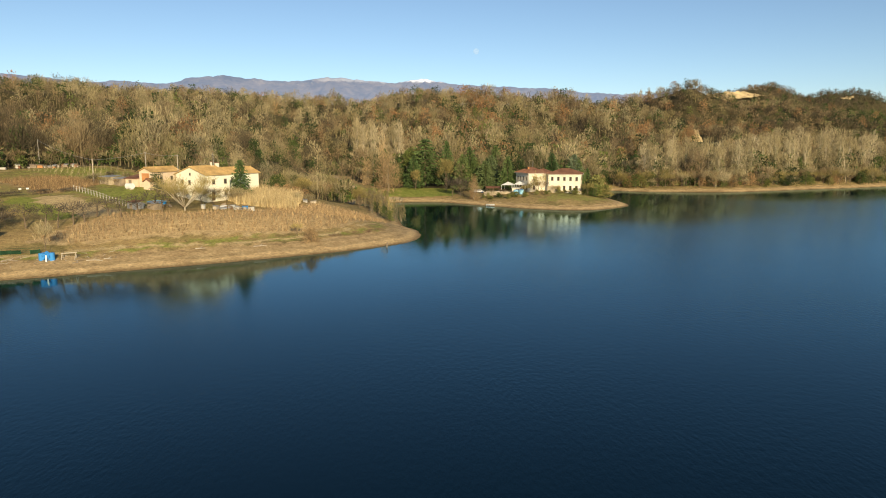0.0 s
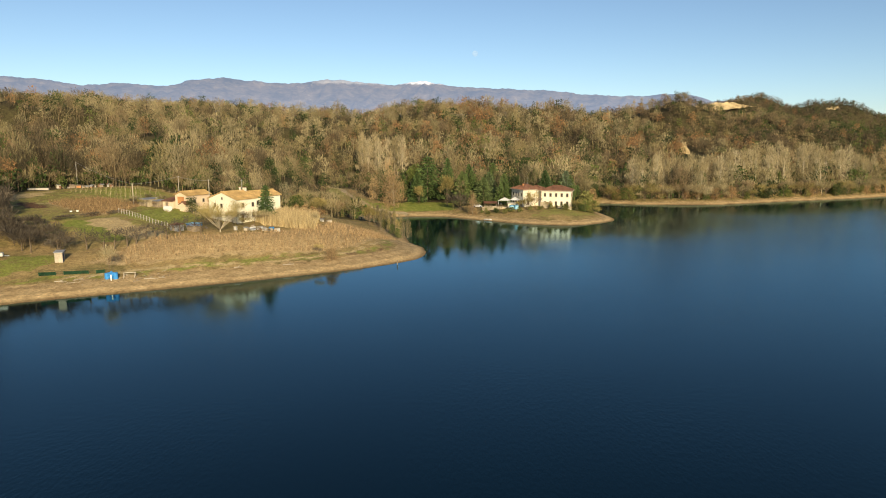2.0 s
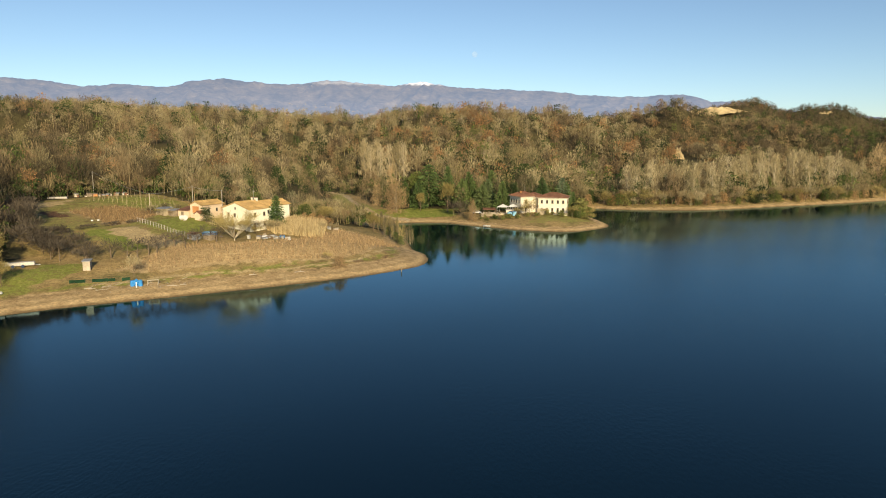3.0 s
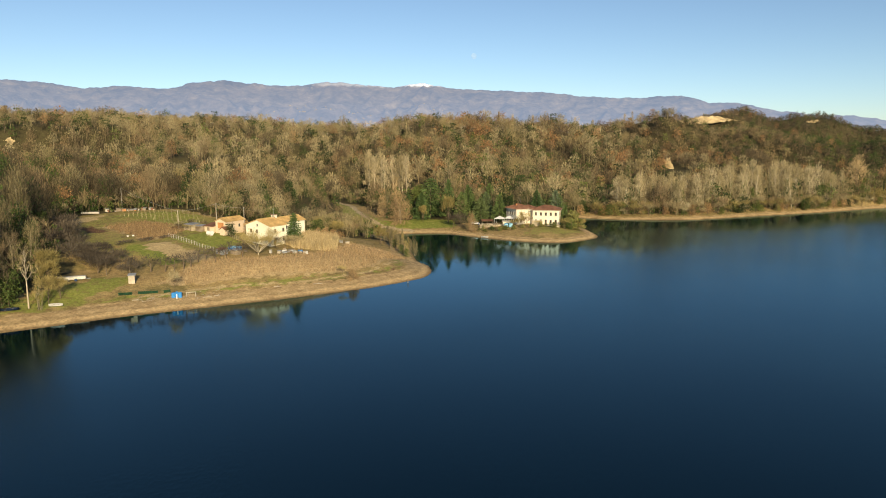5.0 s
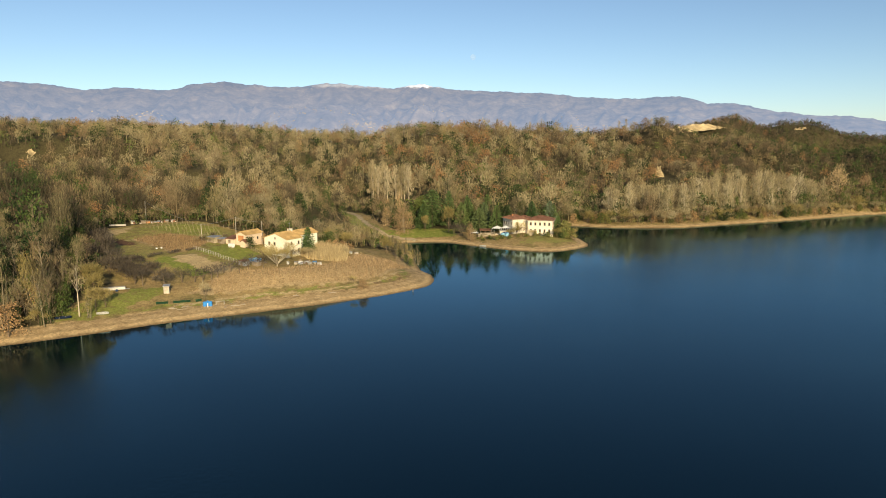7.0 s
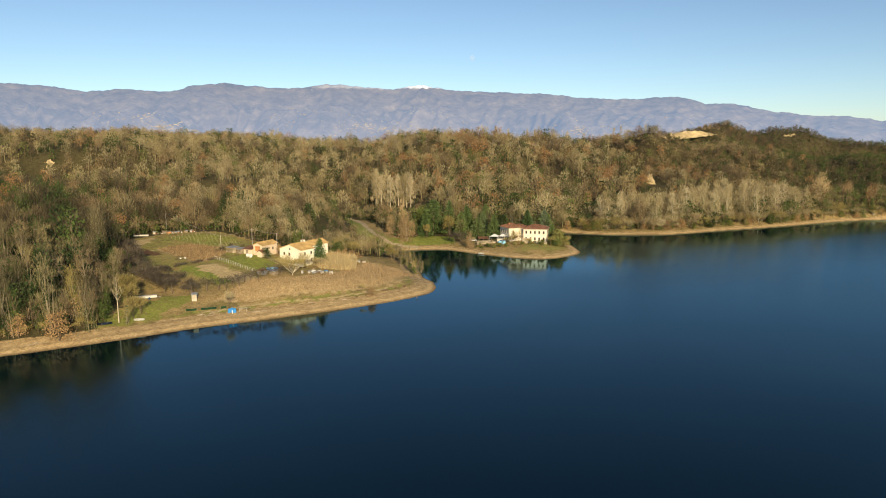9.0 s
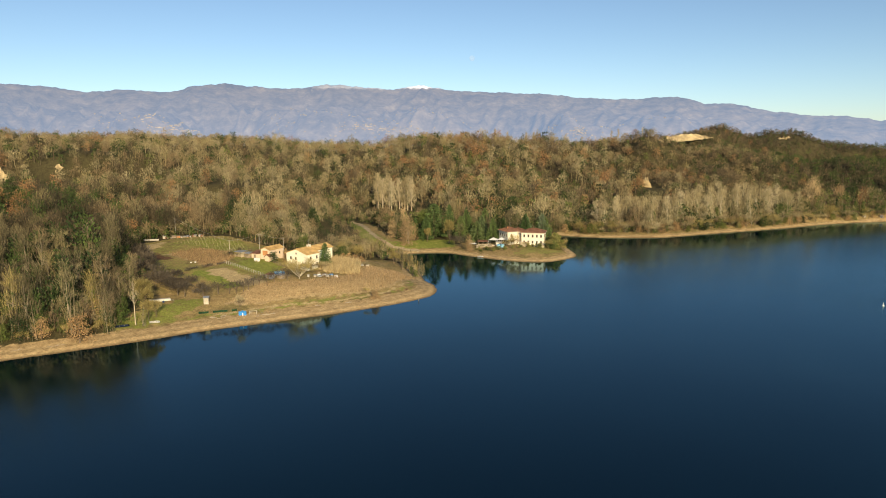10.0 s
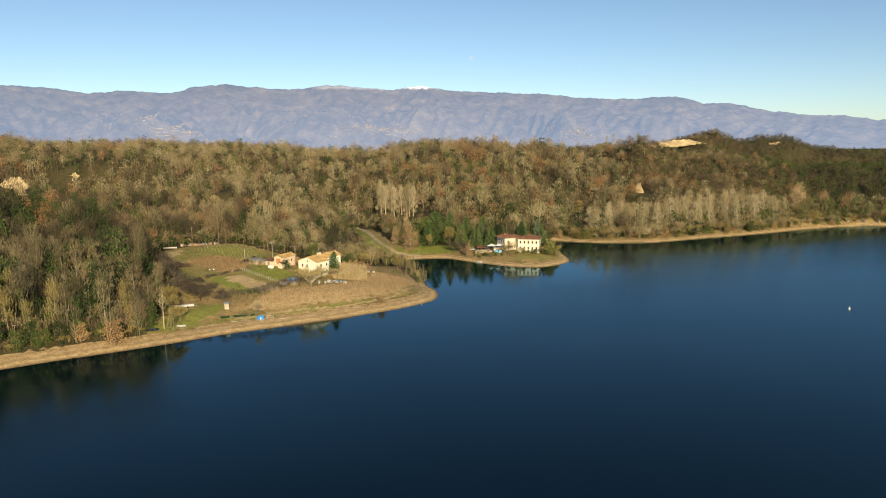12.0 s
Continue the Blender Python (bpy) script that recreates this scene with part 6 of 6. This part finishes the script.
# round the villa
GARDEN = [
    ("lime", "lime_tree", -21.5, 269.0, "broad pale bare tree on the far lawn", 1.0, 1.0), ("lime", "lime_tree", -31.0, 284.0, "bare brown tree by the dirt track", 0.6, 0.75),
    ("lime", "lime_tree", -24.5, 281.0, "tall upright bare tree behind the far lawn", 0.55, 1.3), ("cedar", "cedar", -7.5, 286.0, "large green cedar with layered boughs behind the lawn", 1.15, 1.05),
    ("umbrella", "umbrella_pine", -13.0, 290.0, "dark rounded pine behind the far lawn", 1.0, 1.0), ("conifer1", "spruce", -12.0, 279.0, "green spruce beside the far lawn", 0.9, 0.95),
    ("conifer2", "spruce", 1.5, 290.0, "tall green spruce in the villa garden", 0.95, 1.35), ("golden", "willow", 1.2, 274.0, "yellow-olive bare willow beside the lawn", 0.75, 0.8),
    ("golden", "willow", -11.0, 274.5, "small yellow-olive bare willow on the lawn", 0.45, 0.5), ("conifer1", "cypress", 16.8, 272.5, "broad lit green conifer beside the pergola", 1.2, 0.86),
    ("conifer2", "spruce", 25.4, 270.5, "dark green conifer beside the villa", 0.85, 0.95), ("conifer0", "blue_cedar", 11.0, 284.0, "grey-green cedar in the villa garden", 1.1, 1.2),
    ("conifer0", "blue_cedar", 22.0, 288.0, "grey-green cedar behind the villa", 1.0, 1.2), ("evergreen2", "holm_oak", -18.5, 292.0, "dark rounded holm oak behind the lawn", 1.4, 1.9),
    ("evergreen1", "holm_oak", 31.0, 286.0, "dark holm oak behind the villa", 1.2, 1.6), ("evergreen1", "holm_oak", -27.0, 297.0, "dark rounded holm oak by the track", 1.1, 1.3),
    ("wood3", "garden_tree", 7.0, 277.0, "ivy-clad bare tree in the villa garden", 0.9, 0.75), ("conifer1", "spruce", 41.0, 290.0, "dark conifer behind the villa roof", 0.8, 0.95),
    ("wood5", "garden_tree", 36.0, 288.0, "ivy-clad bare tree behind the villa", 1.0, 0.95), ("lime", "beach_tree", 11.3, 252.9, "bare brown tree at the top of the beach", 0.36, 0.62),
    ("thorn0", "thorn_bush", 6.5, 259.5, "dark bare thicket beside the beach tree", 1.5, 2.0), ("thorn1", "thorn_bush", 3.6, 262.0, "dark bare thicket at the end of the lawn", 1.4, 1.9),
    ("bush1", "willow", 35.2, 250.6, "golden-olive bare willow before the villa", 1.5, 2.1), ("bush1", "willow", 33.4, 251.4, "low golden-olive willow before the villa", 1.2, 1.5), ("willow_bush1", "willow_bush", 56.8, 254.0, "broad olive shrub at the villa's corner", 1.8, 1.6),
    ("evergreen1", "laurel_bush", 53.4, 250.6, "dense green shrub below the villa wing", 0.9, 0.62), ("willow_bush2", "willow_bush", 60.4, 257.0, "broad olive-green shrub on the point", 1.3, 1.1),
    ("conifer2", "cypress", 55.4, 263.0, "dark slim conifer behind the villa", 0.5, 0.72), ("willow_bush0", "willow_bush", 58.5, 261.0, "olive shrub on the back of the point", 1.5, 1.6),
    ("oak_bush1", "oak_tree", 20.0, 391.0, "round oak still holding rust-brown leaves", 2.1, 1.9), ("oak_bush2", "oak_tree", -120.0, 499.0, "round rust-leaved oak on the hill", 2.0, 1.8),
    ("oak_bush0", "oak_tree", 103.0, 398.0, "rust-leaved oak behind the shore poplars", 1.5, 1.6), ("oak_bush1", "oak_tree", 150.0, 416.0, "rust-leaved oak below the sandstone", 1.3, 1.3),
    ("oak_bush2", "oak_tree", 62.0, 420.0, "rust-leaved oak on the hillside", 1.4, 1.5),
]
for i in range(26):
    f = i / 25
    GARDEN.append((rp.choice(["willow_bush0", "willow_bush1", "willow_bush2", "bush1", "evergreen1"]), "terrace_bush", 14 + 46 * f + rp.gauss(0, 1), 252.5 - 3.5 * math.sin(f * 3.1) + 1.2 * rp.gauss(0, 1), "low shrub on the bank below the villa", 0.32 + 0.3 * rp.random(), 0.22 + 0.25 * rp.random()))
for key, name, x, y, label, w_, h_ in GARDEN:
    plant(key, name, x, y, label, "bush" if "bush" in name else "tree", w_, h_, "", rp)
for i in range(9):
    x, y = -52 + 29 * (i / 8) + 1.5 * rp.gauss(0, 1), 398 + 8 * rp.random() - 12 * (i / 8)
    plant(f"aspen{i % 3}", "aspen_tree", x, y, "tall pale-trunked aspen on the hillside", "tree", 0.9 + 0.2 * rp.random(), 0.85 + 0.2 * rp.random(), "aspen stand", rp)

for i in range(44):
    f = rp.random()
    x, y = -36 + 100 * f, 278 + 16 * rp.random() + 10 * abs(f - 0.45)
    key = rp.choice(["conifer0", "conifer1", "evergreen0", "evergreen1", "evergreen2", "wood1", "wood3", "wood5"])
    if float(inland(x, y)) > 8 and inside(np.array(x), np.array(y), VILLA_CLEAR) < -1:
        s = 0.7 + 0.5 * rp.random()
        plant(key, "garden_tree", x, y, {"c": "dark conifer in the villa grounds", "e": "dense evergreen in the villa grounds", "w": "bare ivy-clad tree in the villa grounds"}[key[0]], "tree", s, s * (1.5 if key[0] == "e" else 1.0), "villa grounds", rp)
for x, y, k, s, lab in ((30.5, 252.6, "bush1", 1.0, "olive shrub above the beach"), (22.5, 253.5, "bush0", 0.8, "brown shrub above the beach"), (18.0, 254.5, "bush3", 0.8, "brown shrub above the beach"), (41.5, 249.6, "bush1", 0.8, "olive shrub below the cellar"),
                        (46.5, 249.0, "evergreen2", 0.35, "low green shrub below the cellar"), (56.0, 250.0, "evergreen1", 0.7, "dense green shrub at the villa's corner"), (52.8, 248.6, "bush1", 1.3, "olive shrub at the villa's corner"), (36.4, 251.4, "bush0", 1.4, "brown shrub before the villa"), (33.0, 252.0, "bush1", 1.2, "olive shrub before the villa"), (60.0, 256.0, "bush1", 1.2, "olive shrub on the point"), (61.5, 250.5, "bush1", 0.9, "olive shrub on the point"), (58.5, 262.0, "evergreen2", 0.8, "dense green shrub on the point"),
                        (63.0, 264.0, "bush1", 1.4, "olive shrub on the back shore"), (54.5, 248.0, "evergreen0", 0.45, "green shrub at the villa's corner"), (12.5, 261.0, "bush3", 1.1, "brown shrub by the terrace"), (8.0, 262.5, "bush0", 1.2, "brown shrub by the lawn")):
    plant(k, "garden_shrub", x, y, lab, "bush", s * 1.1, s, "villa shrubs", rp)

# poplars along the far shore
row = 0
for i in range(54):
    x = 96 + 158 * (i + 0.6 * rp.random()) / 54
    y = float(np.interp(x, [94, 130, 174, 221, 260], [310, 308, 326, 345, 364])) + 11 + 22 * rp.random()
    t_ = 0.76 + 0.2 * rp.random() + 0.16 * math.exp(-((x - 195) / 22) ** 2) - 0.3 * max(0, (x - 225) / 40)
    key = f"poplar{rp.randrange(5)}"
    plant(key, "poplar", x, y, "tall pale bare poplar by the far shore", "tree", 0.8 + 0.35 * rp.random(), t_, "shore poplars", rp, 0.2, 9)
for i in range(36):
    x = 98 + 160 * (i + rp.random()) / 24
    y = float(np.interp(x, [94, 130, 174, 221, 260], [310, 308, 326, 345, 364])) + 13 + 16 * rp.random()
    plant(f"evergreen{rp.randrange(3)}", "ivy_tree", x, y, "tree trunk thickly clad in dark green ivy", "tree", 0.55 + 0.25 * rp.random(), 1.3 + 0.8 * rp.random(), "ivy trees among the poplars", rp)
plant("lime", "poplar", 266, 388, "broad pale bare tree by the far shore", "tree", 1.15, 1.5, "", rp)
plant("lime", "poplar", 290, 396, "leaning pale bare tree by the far shore", "tree", 0.7, 1.0, "", rp)
plant("evergreen0", "fallen_bush", 164.4, 328.5, "green fallen bush lying in the shallows", "bush", 1.1, 0.35, "", rp)
for i in range(10):
    plant(f"poplar{i % 3}", "skyline_tree", 40 + 180 * (i + rp.random()) / 10, 636 + 8 * rp.random(), "tall thin bare tree on the skyline", "tree", 0.5, 0.62 + 0.2 * rp.random(), "skyline trees", rp)
for i in range(190):
    x = 74 + 260 * rp.random()
    y = float(np.interp(x, [70, 94, 130, 174, 221, 274, 326], [320, 311, 309, 327, 346, 371, 381])) + 4.4 + 7 * rp.random() ** 1.7
    key = rp.choice(["bush0", "bush1", "bush3", "bush1", "oak_bush0", "willow_bush1", "evergreen1", "bush2"])
    s = (0.7 + 0.7 * rp.random()) * (0.9 if key[0] != "b" else 1.7)
    plant(key, "shore_bush", x, y, {"b": "bare brown bush on the far shore", "o": "rust-leaved bush on the far shore", "e": "green bush on the far shore", "w": "olive-green bush on the far shore"}[key[0]], "bush", s, s, "far shore bushes", rp)

# ---- vines, reeds and rough grass: too many to count ----
def spread_over(poly, step, seed, turn=0.0, wobble=0.3, gap=None):
    """Places on rows over an outline: gap between rows, step along them."""
    rs2 = np.random.RandomState(seed)
    p = np.array(poly, float)
    c, s = math.cos(radians(turn)), math.sin(radians(turn))
    u, v = p[:, 0] * c + p[:, 1] * s, -p[:, 0] * s + p[:, 1] * c
    U, V = np.meshgrid(np.arange(u.min(), u.max(), step), np.arange(v.min(), v.max(), gap or step))
    U, V = U.ravel() + rs2.randn(U.size) * wobble, V.ravel() + rs2.randn(V.size) * wobble * (0.25 if gap else 1)
    x, y = U * c - V * s, U * s + V * c
    ok = (inside(x, y, poly) > 0) & (inland(x, y) > 4)
    x, y = x[ok], y[ok]
    return np.stack([x, y, height(x, y)], 1)


def stalks(name, label, category, spots, tall, width, count, mat, seed, flare=0.25, loose=0.15):
    """Tufts of upright slivers."""
    rs2, s = np.random.RandomState(seed), Soup()
    at = np.repeat(spots, count, 0) + rs2.randn(len(spots) * count, 3) * (loose, loose, 0.02) - (0, 0, 0.05)
    way = unit(np.stack([rs2.randn(len(at)) * flare, rs2.randn(len(at)) * flare, np.ones(len(at))], 1))
    s.slivers(at, way, tall * (0.6 + 0.7 * rs2.rand(len(at))), width, rs2)
    v, f, sl = s.arrays()
    return tagged(new(name, mesh_of(name, v, f, [mat], None, np.repeat(rs2.rand(len(at)), 3))), label, category, kind="stuff")


vine_low = spread_over([(-79, 129), (-70, 147), (-57, 150), (-42, 163), (-35, 187), (-22, 190), (-15, 181), (-24, 157), (-35, 147), (-53, 137), (-71, 129)], 0.85, 61, 28, 0.18, 1.75)
vine_top = spread_over([(-121, 186), (-112, 198), (-97, 192), (-91, 180), (-91.5, 173), (-97, 165), (-105, 172.5)], 0.8, 62, -20, 0.2, 1.5)
vine_ridge = spread_over([(-126, 206), (-116, 216.5), (-97, 213), (-89, 198), (-90, 189.5), (-97, 194), (-112, 200)], 1.5, 63, 24, 0.12, 2.3)
stalks("vineyard", "rows of dry brown vines above the beach", "vineyard", vine_low, 1.0, 0.075, 13, wood_mats["vine"]["tint"], 64)
stalks("upper_vineyard", "rows of dry reddish-brown vines on the slope", "vineyard", vine_top, 1.2, 0.08, 13, wood_mats["husk"]["tint"], 65)
stalks("staked_vineyard", "rows of pale vine stakes along the hilltop", "vineyard", vine_ridge, 1.3, 0.08, 3, wood_mats["pale"]["tint"], 66, 0.12)
reeds = spread_over([(-54, 171), (-50, 190), (-39, 189), (-37, 170), (-43, 166), (-50, 166)], 0.55, 67)
stalks("reed_bed", "tall dry golden reeds below the farmhouse", "reeds", reeds, 2.7, 0.12, 10, wood_mats["gold"]["tint"], 68, 0.16)
edge = spread_over([(-108, 95), (-112, 112), (-100, 140), (-70, 152), (-30, 178), (-12, 185), (-10, 160), (-40, 138), (-75, 117)], 1.1, 69, 0, 0.5)
stalks("rough_grass", "dry straw-coloured grass tufts on the slope", "grass", edge, 0.38, 0.06, 4, wood_mats["bare"]["tint"], 70, 0.5, 0.4)
meadow_tufts = spread_over([(-140, 176), (-134, 215), (-84, 210), (-64, 200), (-66, 160), (-100, 140), (-118, 150)], 2.2, 71, 0, 0.8)
stalks("meadow_grass", "short dry grass tufts in the fields", "grass", meadow_tufts, 0.35, 0.09, 4, wood_mats["olive"]["tint"], 72, 0.5, 0.4)
# ---- bare sandstone faces in the hills ----
def scar(x, y, w, h, face, label, seed, foot=None, rise=0.0):
    """A crumbling face of pale sandstone: uneven ledges on a steep slope."""
    rs2 = np.random.RandomState(seed)
    nx, nz = 26, 9
    a = radians(face)
    z0 = float(height(x, y)) - h * 0.4 if foot is None else foot
    v = []
    for k in range(nz):
        for i in range(nx):
            u, g = (i / (nx - 1) - 0.5) * w, k / (nz - 1)
            back = g * h * 0.75 + 1.1 * math.sin(u * 0.9 + k * 1.7) * 0.5 + 0.8 * rs2.randn() * 0.5 + 0.5 * math.floor(g * 3)
            edge = 1 - abs(2 * i / (nx - 1) - 1) ** 3
            zz = z0 + h * g * (0.35 + 0.65 * edge) * (0.75 + 0.5 * i / nx) + h * 0.05 * rs2.randn() + rise * (i / nx) * (1 - 0.6 * g) + (0.07 * h * math.sin(i * 1.1) + 0.05 * h * math.sin(i * 2.7) if k == nz - 1 else 0)
            v.append((x + u * math.cos(a) - back * math.sin(a), y + u * math.sin(a) + back * math.cos(a), zz))
    ob = new("sandstone_face", mesh_of("sandstone_face", v, grid_faces(nx, nz), [sandstone]))
    return tagged(ob, label, "cliff", kind="structure")


scar(238, 582, 66, 8.2, 5, "long pale sandstone scar near the hilltop", 1, 54.0, 6.5)
scar(158, 424, 8, 12, 0, "small pale sandstone scar above the poplars", 2)
scar(185, 440, 12, 5, 5, "small pale earth scar above the poplars", 4)
scar(350, 596, 22, 7, 10, "faint yellow earth scar on the hill", 3)
scar(-276, 376, 12, 6, -10, "pale sandstone scar in the wooded hill", 5)
scar(-298, 334, 27, 11, -12, "broken pale sandstone scar in the wooded hill", 6)
scar(-284, 326, 12, 5, -12, "low pale sandstone ledge below the scar", 7)

# ---- the far town and the moon ----
rs = np.random.RandomState(90)
s = Soup()
for az0, spread_, r0, count in ((-21.5, 2.0, 3390, 260), (-26, 6, 3480, 90), (-5.0, 3.2, 3370, 230), (11.5, 1.2, 3360, 150), (-10, 22, 3560, 220), (8, 12, 3540, 90), (-15, 16, 3750, 80)):
    for _ in range(count):
        az1, r1 = radians(az0 + rs.randn() * spread_ * 0.6), r0 * 1.105 - 345 + rs.randn() * 28
        x, y = -2.5 + r1 * math.sin(az1), -63 + r1 * math.cos(az1)
        i, j = np.abs(rr - r1).argmin(), np.abs(az - math.degrees(az1)).argmin()
        z, w, h = MZ[i, j] - 1, 1.5 + 1.8 * rs.rand(), 2.2 + 2 * rs.rand()
        q = [(x - w, y - w), (x + w, y - w), (x + w, y + w), (x - w, y + w)]
        s.add([(px, py, z) for px, py in q] + [(px, py, z + h) for px, py in q],
              [(0, 1, 5), (0, 5, 4), (1, 2, 6), (1, 6, 5), (3, 0, 4), (3, 4, 7), (4, 5, 6), (4, 6, 7)], 0)
v, f, sl = s.arrays()
tagged(new("far_town", mesh_of("far_town", v, f, [plain("town_walls", (0.50, 0.44, 0.38), 0.9, 0.2, 0.2)])), "pale houses of distant towns on the mountain foot", "town", kind="stuff")
m_moon, t, b = material("moon")
link(t, ramp(t, mapped(t, 0.08, 3), [(0.4, (0.40, 0.62, 0.82)), (0.6, (0.50, 0.70, 0.86))]), b.inputs["Emission Color"])
b.inputs["Base Color"].default_value = (0.02, 0.02, 0.02, 1)
b.inputs["Emission Strength"].default_value = 0.9
bm = bmesh.new()
bmesh.ops.create_uvsphere(bm, u_segments=20, v_segments=12, radius=19.0, matrix=Matrix.Translation((214.6, 4569.0, 597.0)))
me = bpy.data.meshes.new("moon")
bm.to_mesh(me)
bm.free()
me.materials.append(m_moon)
tagged(new("moon", me), "pale daytime moon low over the mountains", "moon", kind="structure")
